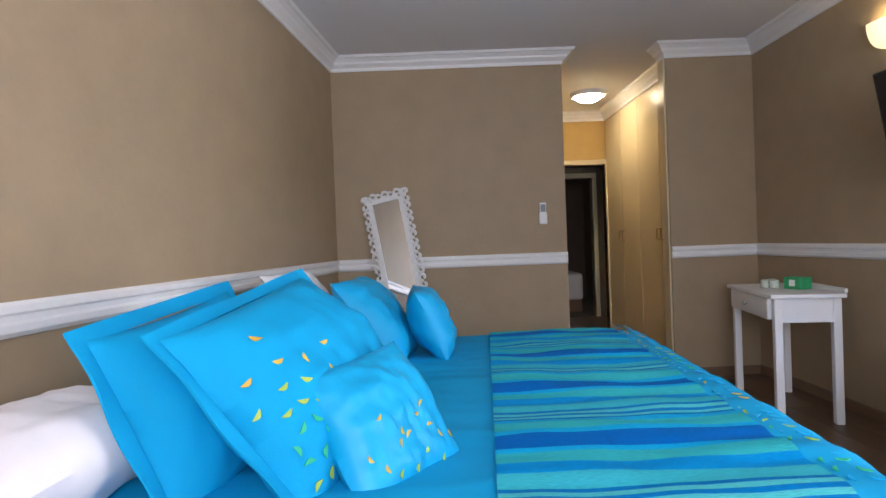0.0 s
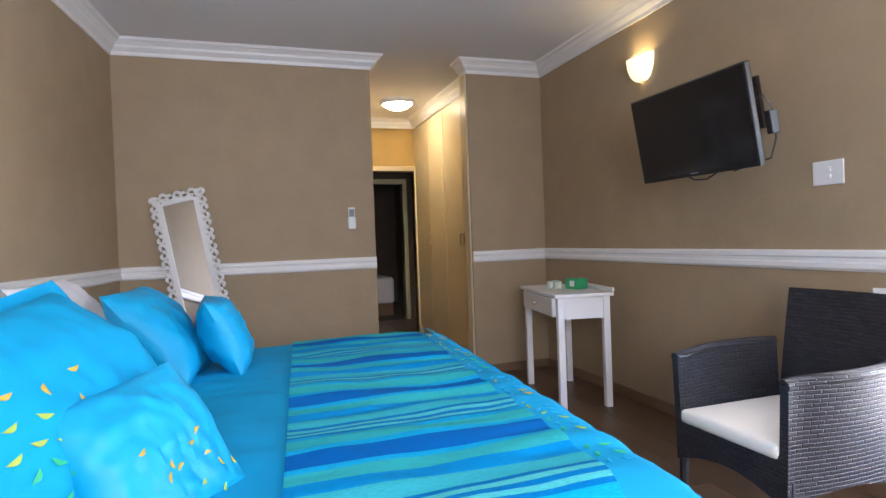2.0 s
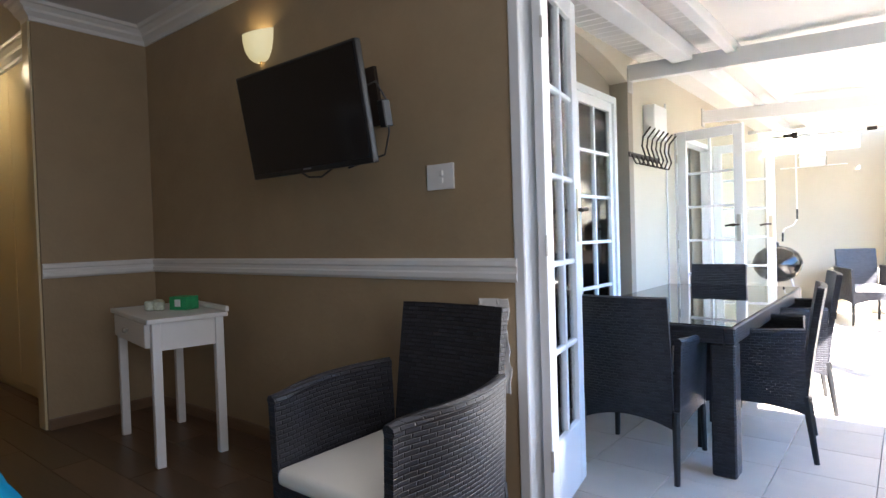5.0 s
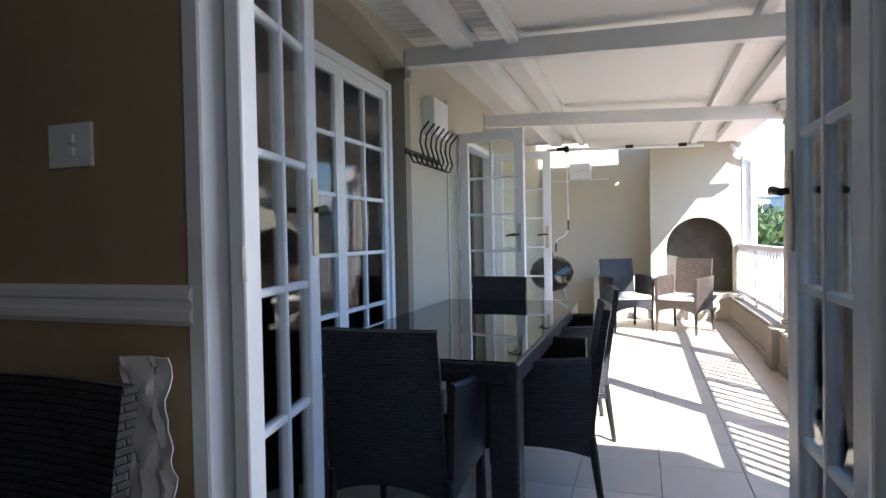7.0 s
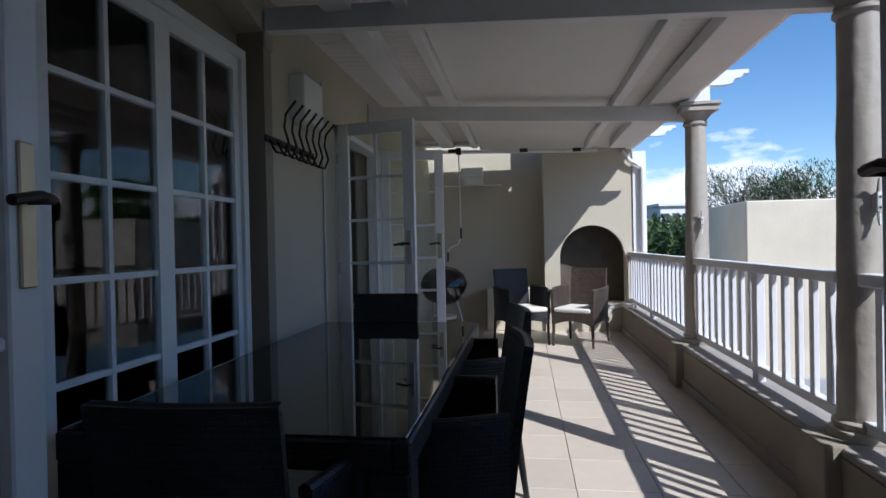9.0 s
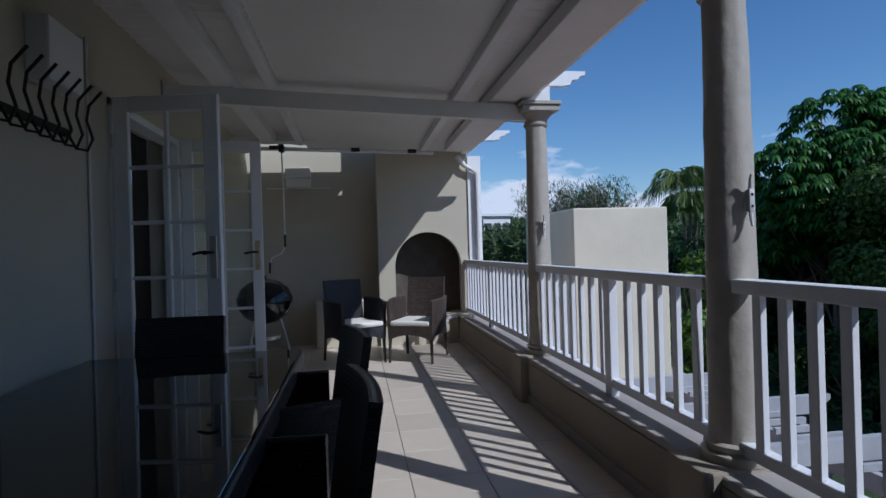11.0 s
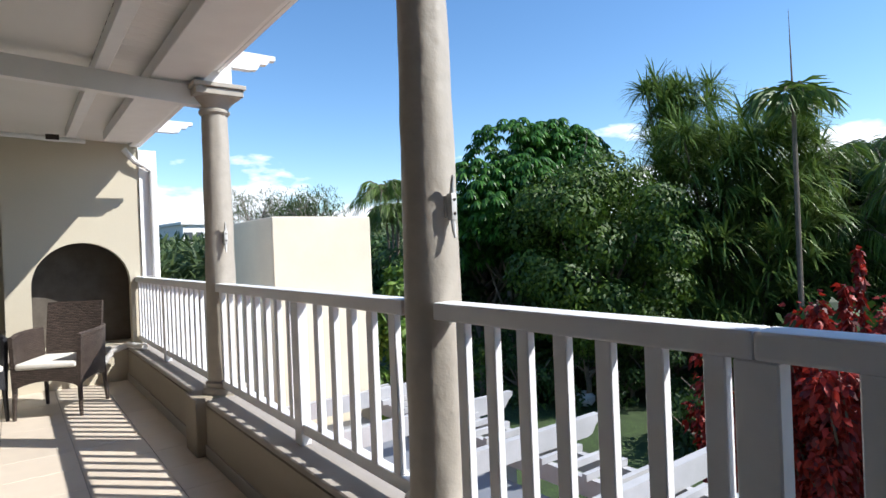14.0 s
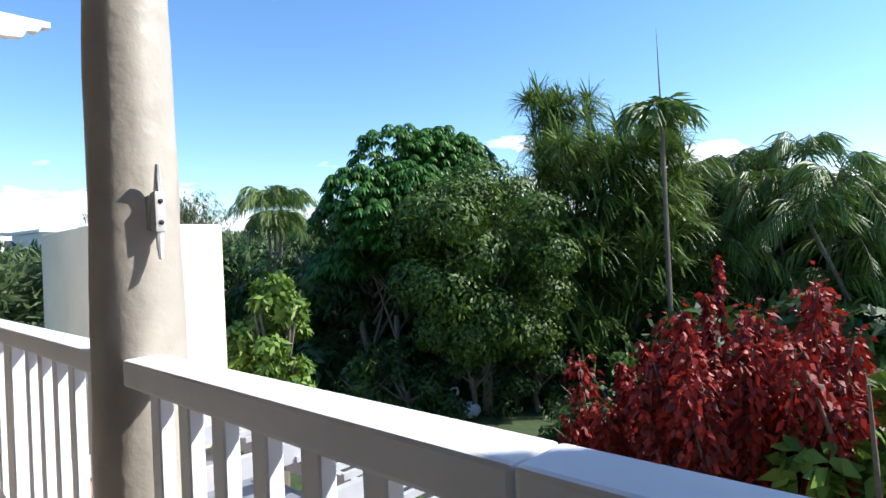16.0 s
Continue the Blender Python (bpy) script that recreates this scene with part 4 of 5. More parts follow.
structure(part("dining_room", boxes((3.4, 8.8, 5.4, 5.5, -0.2, 2.8), (3.4, 3.5, WY + 0.35, 5.4, -0.2, 2.8), (8.7, 8.8, WY + 0.35, 5.4, -0.2, 2.8), (3.4, 8.8, WY + 0.35, 5.5, 2.8, 2.9), (3.4, 8.8, WY + 0.23, 5.5, -0.3, -0.1)), DARKROOM), "interior behind the glazed doors, coloured dark for its dimness", "wall")
# real blind above; lower slats added to brighten the panes like a reflection
blind = thing("window_blind", pose(4.76, WY + 0.30, 0), "grey slatted blind, lengthened and lightened for the panes' sky reflection", "blind")
for k in range(42):
    part("slat", boxes((-0.92, 0.92, 0, 0.02, 0.18 + k * 0.045, 0.218 + k * 0.045)), CURTAIN, blind)

# second french door, both leaves open
leaf(pose(7.03, WY - 0.03, FB + 0.01, 0, 0, -100), 0.60, 2.13, 2, 6, "white glazed french door leaf, standing open", group="far door leaves", side=1)
leaf(pose(8.31, WY - 0.03, FB + 0.01, 0, 0, -84), 0.60, 2.13, 2, 6, "white glazed french door leaf, standing open", group="far door leaves", side=-1)
door_4 = structure(thing("door_4", pose(0, 0, 0), "", ""), "white frame of the far balcony door", "door frame")
part("jamb", boxes((7.02, 7.07, WY - 0.02, WY + 0.1, FB, 2.06), bevel=0.004), DOORW, door_4)
part("jamb", boxes((8.27, 8.32, WY - 0.02, WY + 0.1, FB, 2.06), bevel=0.004), DOORW, door_4)
part("head", boxes((7.02, 8.32, WY - 0.02, WY + 0.1, 2.01, 2.06), bevel=0.004), DOORW, door_4)

# balcony floor, tiles laid in the second half of the file
slab = structure(part("balcony_floor", boxes((X1 + 0.15, EX, -0.55, WY, FB - 0.25, FB - 0.012)), GROUT), "beige porcelain tiles on the balcony floor", "floor")

# low kerb wall, sill, columns
kerb = structure(part("kerb_wall", boxes((X1 + 0.16, EX, SY - 0.24, SY, FB - 0.2, 0.235)), TAUPE), "low taupe plaster kerb under the railing", "kerb")
structure(part("kerb_skirting", boxes((X1 + 0.16, EX, SY, SY + 0.012, FB, FB + 0.075)), SILLM), "tile skirting along the kerb", "skirting")
structure(part("kerb_sill", boxes((X1 + 0.16, EX, SY - 0.27, SY - 0.005, 0.236, 0.272), bevel=0.006), SILLM), "grey cement sill on the kerb", "sill")
COLX, COLY = (5.605, 8.015), -0.436
for cx in COLX:
    col = structure(thing("column", pose(cx, COLY, 0), "", ""), "round taupe plaster column with moulded base and capital", "column")
    part("plinth", boxes((-0.135, 0.135, -0.14, 0.225, FB, 0.285), bevel=0.012, seg=2), TAUPE, col)
    part("base", lathe([(0.135, 0.285), (0.138, 0.30), (0.132, 0.318), (0.112, 0.326), (0.12, 0.338), (0.12, 0.352), (0.105, 0.362)], 40), COLUMN, col, smooth=True)
    part("shaft", lathe([(0.101, 0.36)] + [(0.101 - 0.020 * k / 20, 0.36 + 1.75 * k / 20) for k in range(1, 21)], 44, wobble=0.005), COLUMN, col, smooth=True)
    part("capital", lathe([(0.085, 2.10), (0.098, 2.115), (0.098, 2.13), (0.088, 2.14), (0.095, 2.16), (0.125, 2.195), (0.135, 2.21)], 40), COLUMN, col, smooth=True)
    part("abacus", boxes((-0.15, 0.15, -0.15, 0.15, 2.21, 2.255), (-0.165, 0.165, -0.165, 0.165, 2.256, 2.285), bevel=0.004), COLUMN, col)
    part("block", boxes((-0.075, 0.075, -0.10, 0.10, 2.286, 2.42)), BEAMW, col)
    cl = thing("rope_cleat", pose(cx - 0.089, COLY - 0.006, 1.295, 0, 0, 4), "small galvanised steel cleat screwed to the column", "cleat", "column cleats")
    for sg in (-1, 1):
        part("horn", tube([(-0.024, 0, sg * 0.022), (-0.026, 0, sg * 0.05), (-0.030, 0.002, sg * 0.075), (-0.037, 0.004, sg * 0.098)], 0.0105, 8, r2=0.0045), CLEATM, cl, smooth=True)
    part("boss", boxes((-0.035, -0.010, -0.0115, 0.0115, -0.042, 0.042), bevel=0.005, seg=2), CLEATM, cl, smooth=True)
    part("foot", boxes((-0.011, 0.012, -0.0145, 0.0145, -0.036, 0.036), bevel=0.003), CLEATM, cl)
    for fz in (-0.022, 0.022):
        part("screw", lathe([(0.0055, 0), (0.0055, 0.002), (0.002, 0.003)], 8), IRON, cl).matrix_basis = pose(-0.035, 0, fz, 0, -90, 0)


# railings
def railing(x0, x1, first, step, post, label):
    th = structure(thing("railing", pose(0, 0, 0), "", ""), label, "railing")
    y = -0.415
    for xa, xb in (((x0, 4.551), (4.552, x1)) if x0 < 4 else ((x0, x1),)):
        part("handrail", boxes((xa, xb, y - 0.036, y + 0.044, 0.944, 0.998), bevel=0.007, seg=2), RAILW, th)
    part("bottom_rail", boxes((x0, x1, y - 0.025, y + 0.025, 0.325, 0.375), bevel=0.003), RAILW, th)
    x = first
    bmesh_data = None
    while x < x1 - 0.02:
        if x > x0 + 0.02 and abs(x - post) > 0.062:
            if bmesh_data is None:
                bar = part("baluster", boxes((-0.022, 0.022, -0.014, 0.014, 0.376, 0.943), bevel=0.003), RAILW, th)
                bmesh_data = bar.data
            else:
                bar = new("baluster", bmesh_data)
                bar.parent = th
            bar.location = (x, y + 0.012, 0)
        x += step
    part("post", boxes((post - 0.04, post + 0.04, y - 0.015, y + 0.035, 0.272, 0.943), bevel=0.004), RAILW, th, "thicker middle post")
    return th


railing(X1 + 0.17, 5.52, 3.602, 0.129, 4.553, "white painted railing with square balusters")
railing(5.70, 7.93, 5.80, 0.16, 6.66, "white painted railing with square balusters")
railing(8.11, 11.10, 8.25, 0.155, 9.62, "white painted railing with square balusters")

# roof: beams across, purlins along, boards on top
RX1, CYB_ROOF = 10.94, 0.745
for bx0, skew, rise in ((3.44, 0.0, 0.05), (5.63, 0.27, 0.05), (8.02, 0.0, 0.0)):
    bm = bmesh.new()
    ya, yb = -0.40, WY
    vs = []
    for y in (ya, yb):
        b = roof_z(y) - 0.25 + rise * (y - ya) / (yb - ya)
        vs.append([bm.verts.new((bx0 + skew * (y - ya) / (yb - ya) + dx, y, b + dz)) for dx, dz in ((-0.035, 0), (0.035, 0), (0.035, 0.125), (-0.035, 0.125))])
    for k in range(4):
        bm.faces.new((vs[0][k], vs[0][(k + 1) % 4], vs[1][(k + 1) % 4], vs[1][k]))
    bm.faces.new(vs[0])
    bm.faces.new(vs[1][::-1])
    structure(part("roof_beam", bm, BEAMW), "white painted steel beam across the balcony", "beam")
    br = structure(part("beam_bracket", boxes((bx0 + skew - 0.05, bx0 + skew + 0.05, WY - 0.012, WY, roof_z(WY) - 0.29, roof_z(WY) - 0.10)), STEEL), "steel bracket of the beam", "bracket")
for y, w, d in ((1.965, 0.15, 0.111), (1.62, 0.07, 0.111), (0.21, 0.075, 0.111), (-0.205, 0.30, 0.09)):
    z = roof_z(y)
    pl = structure(part("purlin", boxes((X1 + 0.17, 10.30, y - w / 2, y + w / 2, z - 0.012 - d, z - 0.012), bevel=0.004), BEAMW), "white purlin under the patio roof", "purlin")
    if w < 0.1:
        side = 1 if y < 1 else -1
        for k in range(55):
            x = X1 + 0.3 + k * 0.125
            part("slot", boxes((x, x + 0.055, y + side * w / 2 - 0.001, y + side * w / 2 + 0.0015, z - 0.05, z - 0.02)), IRON, pl, "dark slot")
bm = bmesh.new()
n = 150
roof_prof = []
for k in range(n + 1):
    x = X1 + 0.17 + (RX1 - X1 - 0.17) * k / n
    roof_prof.append((x, 0.012 if k % 2 else 0.0))
grid = [[bm.verts.new((x, y, roof_z(y) + dz)) for x, dz in roof_prof] for y in (-0.44, WY)]
for k in range(n):
    bm.faces.new((grid[0][k], grid[0][k + 1], grid[1][k + 1], grid[1][k]))
ex = bmesh.ops.extrude_face_region(bm, geom=bm.faces[:])
bmesh.ops.translate(bm, verts=[v for v in ex["geom"] if isinstance(v, bmesh.types.BMVert)], vec=(0, 0, 0.04))
structure(part("patio_roof", bm, PANEL), "white corrugated patio roof boards", "roof")
structure(part("roof_lining", sheet(lambda u, v: (X1 + 0.17 + (RX1 - X1 - 0.17) * u, 0.25 + 1.33 * v, roof_z(0.25 + 1.33 * v) - 0.05), 1, 1, 0.008), PANEL), "smooth pale lining board under the patio roof", "ceiling panel")
structure(part("roof_fascia", boxes((X1 + 0.17, 10.94, -0.465, -0.44, 2.378, 2.455), (X1 + 0.17, 10.94, -0.44, -0.36, 2.382, 2.394)), TRIM), "white boxed fascia along the roof edge", "fascia")
structure(part("roof_end_strip", boxes((RX1 - 0.3, EX - 0.28, CYB_ROOF, WY, 2.545, 2.58)), PANEL), "white board closing the roof end", "roof")
structure(part("roof_end_rail", boxes((10.32, 10.38, -0.50, WY, 2.435, 2.475)), BEAMW), "white end rail of the patio roof", "beam")

for bx0 in (5.66, 8.02, 10.35):
    bm = bmesh.new()
    prof = [(-0.47, 2.50), (-0.47, 2.62), (-0.86, 2.62), (-0.86, 2.59), (-0.82, 2.585), (-0.80, 2.555), (-0.75, 2.55), (-0.73, 2.51), (-0.67, 2.50)]
    a = [bm.verts.new((bx0 - 0.03, y, z - 0.06)) for y, z in prof]
    c = [bm.verts.new((bx0 + 0.03, y, z - 0.06)) for y, z in prof]
    bm.faces.new(a)
    bm.faces.new(c[::-1])
    for i in range(len(a)):
        j = (i + 1) % len(a)
        bm.faces.new((a[i], c[i], c[j], a[j]))
    structure(part("rafter_end", bm, TRIM), "white scalloped rafter end past the roof edge", "rafter end")

# awning gear: rod with crank
crank = thing("awning_crank", pose(10.2, 1.82, 0), "white crank rod hanging from the awning gear", "awning crank")
part("rod", tube([(0, 0, 2.32), (0, -0.01, 1.35)], 0.008, 8), WHITEP, crank, smooth=True)
part("grip", tube([(0, -0.01, 1.36), (0, -0.01, 1.22)], 0.013, 8), BLACKP, crank, smooth=True)
part("elbow", tube([(0, -0.01, 1.23), (0, 0.03, 1.15), (0, 0.14, 1.10), (0, 0.16, 1.04)], 0.008, 8), WHITEP, crank, smooth=True)
part("handle", tube([(0, 0.16, 1.05), (0, 0.165, 0.93)], 0.013, 8), BLACKP, crank, smooth=True)
part("gearbox", boxes((-0.05, 0.05, -0.03, 0.03, 2.29, 2.37), bevel=0.005), IRON, crank)
awn = thing("awning_bar", pose(10.2, 0, 0), "white awning front bar under the roof", "awning")
part("bar", tube([(0, 0.1, 2.27), (0, 2.1, 2.33)], 0.022, 10), WHITEP, awn, smooth=True)
for y in (0.35, 1.0, 1.9):
    part("clamp", boxes((-0.03, 0.03, y - 0.05, y + 0.05, 2.255 + 0.03 * y, 2.30 + 0.03 * y)), IRON, awn)

# chimney breast with arched fireplace
CF, CYA, CYB = 10.95, -0.44, 0.74
ayc, ahw, asp, atop, abot = 0.10, 0.43, 0.94, 1.37, 0.30
bm = boxes((CF, EX, CYA, CYB, FB, abot), (CF, CF + 0.12, CYA, ayc - ahw, abot, 3.4), (CF, CF + 0.12, ayc + ahw, CYB, abot, 3.4))
steps = 24
for k in range(steps):
    ys = [ayc - ahw * math.cos(math.pi * (k + q) / steps) for q in (0, 1)]
    zs = [asp + (atop - asp) * math.sin(math.pi * (k + q) / steps) for q in (0, 1)]
    v = [bm.verts.new((x, ys[q], z)) for q in (0, 1) for x in (CF, CF + 0.12) for z in (zs[q], 3.4)]
    for f in ((0, 4, 5, 1), (2, 3, 7, 6), (0, 2, 6, 4)):
        bm.faces.new([v[i] for i in f])
bmesh.ops.remove_doubles(bm, verts=bm.verts[:], dist=0.0005)
structure(part("chimney_breast", bm, PLASTER), "cream plastered chimney breast with an arched fireplace", "fireplace")
structure(part("chimney_side", boxes((CF + 0.121, EX, CYA, CYA + 0.06, abot, 3.4), (CF + 0.121, EX, CYB - 0.06, CYB, abot, 3.4)), PLASTER), "cream plastered chimney sides", "wall")
structure(part("firebox", boxes((EX - 0.03, EX - 0.005, CYA + 0.06, CYB - 0.06, abot, 1.5), (CF + 0.121, EX - 0.03, CYA + 0.06, CYB - 0.06, 1.45, 1.5)), SOOT), "sooty back of the fireplace", "fireplace")
structure(part("hearth", boxes((CF - 0.06, CF, CYA, CYB, abot - 0.06, abot - 0.005), bevel=0.01), SILLM), "cement hearth ledge", "hearth")
structure(part("masonry_bench", boxes((CF + 0.05, EX, CYB, 1.55, FB, 0.52), bevel=0.01), PLASTER), "low cream masonry bench beside the fireplace", "bench")
structure(part("end_pier", boxes((CF - 0.02, EX, -0.62, -0.445, FB, 2.35)), TRIM), "white painted pier at the balcony end", "pier")
structure(part("gutter_pipe", tube([(CF - 0.07, -0.30, 2.34), (CF - 0.07, -0.40, 2.22), (CF - 0.06, -0.56, 2.12), (CF - 0.06, -0.56, 0.3)], 0.03, 10), BEAMW), "white rainwater pipe", "pipe")
structure(part("floor_pipe", tube([(CF - 0.10, 0.02, 0.05), (CF - 0.12, -0.12, 0.25), (CF - 0.18, -0.26, 0.31), (CF - 0.5, -0.36, 0.31)], 0.028, 10), BEAMW), "white waste pipe over the sill", "pipe")
lb = thing("outdoor_lamp", pose(EX, 1.75, 2.12), "white box floodlight on the end wall", "wall lamp")
part("housing", boxes((-0.14, 0, -0.16, 0.16, -0.12, 0.14), bevel=0.02, seg=3), WHITEP, lb)
part("hood", boxes((-0.17, -0.02, -0.17, 0.17, 0.0, 0.03), bevel=0.006), WHITEP, lb)
part("rod", tube([(-0.05, -0.42, -0.12), (-0.05, 0.42, -0.12)], 0.008, 6), WHITEP, lb)

# kettle barbecue
bbq = thing("kettle_barbecue", pose(9.75, 1.98, FB), "black enamel kettle barbecue on a tripod stand", "barbecue")
part("bowl", lathe([(0.02, 0.50), (0.12, 0.52), (0.21, 0.58), (0.265, 0.66), (0.28, 0.73), (0.28, 0.735)], 36), ENAMEL, bbq, smooth=True)
part("lid", lathe([(0.285, 0.738), (0.28, 0.78), (0.24, 0.87), (0.15, 0.94), (0.05, 0.965), (0.01, 0.967)], 36), ENAMEL, bbq, smooth=True)
part("lid_handle", tube([(-0.06, 0, 0.96), (-0.06, 0, 1.01), (0.06, 0, 1.01), (0.06, 0, 0.96)], 0.012, 8), BLACKP, bbq, smooth=True)
part("ash_pan", lathe([(0.14, 0.34), (0.15, 0.37), (0.145, 0.38)], 24), STEEL, bbq, smooth=True)
for k in range(3):
    a = k * 2.094 + 0.4
    part("leg", tube([(0.15 * math.cos(a), 0.15 * math.sin(a), 0.56), (0.30 * math.cos(a), 0.30 * math.sin(a), 0.0)], 0.013, 8), STEEL, bbq, smooth=True)

# hook rack and junction box on the house wall
rack = thing("hook_rack", pose(6.19, WY, 1.755), "dark iron rack with curved coat hooks", "coat rack")
part("bar", boxes((-0.35, 0.37, -0.014, 0, -0.02, 0.02), bevel=0.003), IRON, rack)
for k in range(7):
    x = -0.31 + 0.107 * k
    part("hook", tube([(x, -0.012, 0.0), (x, -0.05, -0.075), (x, -0.10, -0.085), (x, -0.125, -0.03), (x, -0.10, 0.06), (x, -0.11, 0.13), (x, -0.17, 0.20)], 0.007, 7), IRON, rack, smooth=True)
jb = thing("junction_box", pose(6.35, WY, 2.06), "white electrical box on the wall", "junction box")
part("box", boxes((-0.16, 0.16, -0.10, 0, -0.14, 0.14), bevel=0.012, seg=2), WHITEP, jb)
structure(part("conduit", tube([(6.75, WY - 0.01, 2.3), (6.75, WY - 0.01, 0.0)], 0.008, 6), BEAMW), "white conduit down the wall", "conduit")

# dining set
TX0, TX1, TY0, TY1, TZ = 4.30, 6.50, 1.31, 2.32, 0.665
dt = thing("dining_table", pose(0, 0, FB), "dark rattan dining table with a dark glass top", "dining table")
h = TZ - FB
part("frame", boxes((TX0, TX1, TY0, TY0 + 0.05, h - 0.09, h - 0.008), (TX0, TX1, TY1 - 0.05, TY1, h - 0.09, h - 0.008), (TX0, TX0 + 0.05, TY0 + 0.05, TY1 - 0.05, h - 0.09, h - 0.008), (TX1 - 0.05, TX1, TY0 + 0.05, TY1 - 0.05, h - 0.09, h - 0.008), bevel=0.006), WICKER, dt)
part("glass_top", boxes((TX0 + 0.012, TX1 - 0.012, TY0 + 0.012, TY1 - 0.012, h - 0.007, h), bevel=0.002), TABLEGLASS, dt, "dark reflecting glass top")
part("underboard", boxes((TX0 + 0.05, TX1 - 0.05, TY0 + 0.05, TY1 - 0.05, h - 0.05, h - 0.03)), BLACKP, dt)
for x in (TX0, TX1 - 0.115):
    for y in (TY0, TY1 - 0.115):
        part("leg", boxes((x + 0.002, x + 0.115, y + 0.002, y + 0.115, 0, h - 0.091), bevel=0.008), WICKER, dt)
g = "chairs round the dining table"
rattan_chair(pose(4.36, 1.78, FB, 0, 0, 2), WICKER, "black rattan armchair at the head of the dining table", g, cushion=False)
rattan_chair(pose(6.46, 1.97, FB, 0, 0, 180), WICKER, "black rattan armchair at the far end of the dining table", g, cushion=False)
rattan_chair(pose(4.94, 1.35, FB, 0, 0, 97), WICKER, "black rattan armchair pulled up to the dining table", g, cushion=False)
rattan_chair(pose(5.86, 1.36, FB, 0, 0, 102), WICKER, "black rattan armchair pulled up to the dining table", g, cushion=False)
g = "lounge chairs by the fireplace"
rattan_chair(pose(9.98, 0.36, FB, 0, 0, 154), WICKERB, "brown rattan armchair with white cushion before the fireplace", g)
rattan_chair(pose(10.04, 1.07, FB, 0, 0, 204), WICKER, "dark rattan armchair with white cushion beside the fireplace", g)

# ---- outside ----
GZ = -3.0
GRASS = mat("lawn_soil", (0.035, 0.06, 0.018), 0.95, vary=0.4, scale=3, bump=0.6, bump_scale=60)
PAVE = mat("pale_paving", (0.16, 0.15, 0.14), 0.85, vary=0.12, scale=2, bump=0.3)
BARK = mat("grey_bark", (0.16, 0.13, 0.10), 0.95, vary=0.3, scale=12, bump=0.8, bump_scale=40)
CLAY = mat("clay_roof_tile", (0.42, 0.21, 0.15), 0.8, vary=0.2, scale=8, piece=0.2)
HILL = mat("wooded_hill", (0.05, 0.085, 0.03), 0.95, vary=0.5, scale=0.12, bump=1.0, bump_scale=0.6)
FARHOUSE = mat("far_white_render", (0.75, 0.74, 0.72), 0.8, vary=0.04)
FARGLASS = mat("far_window", (0.06, 0.07, 0.08), 0.6, spec=0.15)


def leafmat(name, c, c2, rough=0.55):
    m = bpy.data.materials.new(name)
    m.use_nodes = True
    n, l = m.node_tree.nodes, m.node_tree.links
    b = n["Principled BSDF"]
    b.inputs["Roughness"].default_value = rough
    b.inputs["Specular IOR Level"].default_value = 0.4
    geo = n.new("ShaderNodeNewGeometry")
    mx = n.new("ShaderNodeMixRGB")
    mx.inputs[1].default_value, mx.inputs[2].default_value = (*c, 1), (*c2, 1)
    l.new(geo.outputs["Random Per Island"], mx.inputs[0])
    l.new(mx.outputs[0], b.inputs["Base Color"])
    tr = n.new("ShaderNodeBsdfTranslucent")
    l.new(mx.outputs[0], tr.inputs[0])
    ms = n.new("ShaderNodeMixShader")
    ms.inputs[0].default_value = 0.25
    l.new(b.outputs[0], ms.inputs[1])
    l.new(tr.outputs[0], ms.inputs[2])
    l.new(ms.outputs[0], n["Material Output"].inputs[0])
    return m


LEAF_DARK = leafmat("dark_green_leaf", (0.016, 0.040, 0.010), (0.06, 0.12, 0.024))
LEAF_MID = leafmat("mid_green_leaf", (0.022, 0.058, 0.008), (0.10, 0.17, 0.02))
LEAF_LIME = leafmat("lime_green_leaf", (0.12, 0.20, 0.02), (0.35, 0.42, 0.04))
LEAF_LIME2 = leafmat("light_green_leaf", (0.06, 0.13, 0.015), (0.18, 0.28, 0.04))
LEAF_UMB = leafmat("umbrella_leaf", (0.02, 0.07, 0.01), (0.075, 0.20, 0.025), 0.38)
LEAF_PALM = leafmat("palm_leaf", (0.05, 0.10, 0.018), (0.16, 0.25, 0.05), 0.5)
LEAF_PAND = leafmat("strap_leaf", (0.045, 0.095, 0.018), (0.21, 0.30, 0.07), 0.42)
LEAF_RED = leafmat("crimson_leaf", (0.07, 0.006, 0.006), (0.42, 0.03, 0.016), 0.55)
LEAF_FAR = leafmat("far_leaf", (0.04, 0.075, 0.025), (0.11, 0.15, 0.05))
TWIG = mat("pale_twig", (0.30, 0.26, 0.22), 0.9, vary=0.2)


class Soup:
    """Collects many small faces quickly."""
    def __init__(self):
        self.v, self.f = [], []

    def quad(self, a, b, c, d):
        i = len(self.v)
        self.v += [a, b, c, d]
        self.f.append((i, i + 1, i + 2, i + 3))

    def blade(self, base, way, length, width, droop, side, steps=2):
        """A leaf from base along way that bends down."""
        i = len(self.v)
        for k in range(steps + 1):
            u = k / steps
            p = base + way * (length * u) + Vector((0, 0, -droop * length * u * u))
            w = width * math.sin(math.pi * (0.12 + 0.86 * u)) * 0.5
            self.v += [p - side * w, p + side * w]
        for k in range(steps):
            j = i + 2 * k
            self.f.append((j, j + 1, j + 3, j + 2))

    def make(self, name, material, parent):
        me = bpy.data.meshes.new(name)
        me.from_pydata([tuple(v) for v in self.v], [], self.f)
        me.materials.append(material)
        ob = new(name, me)
        ob.parent = parent
        return ob


def rnd(rs, s=1.0):
    return Vector((rs.uniform(-s, s), rs.uniform(-s, s), rs.uniform(-s, s)))


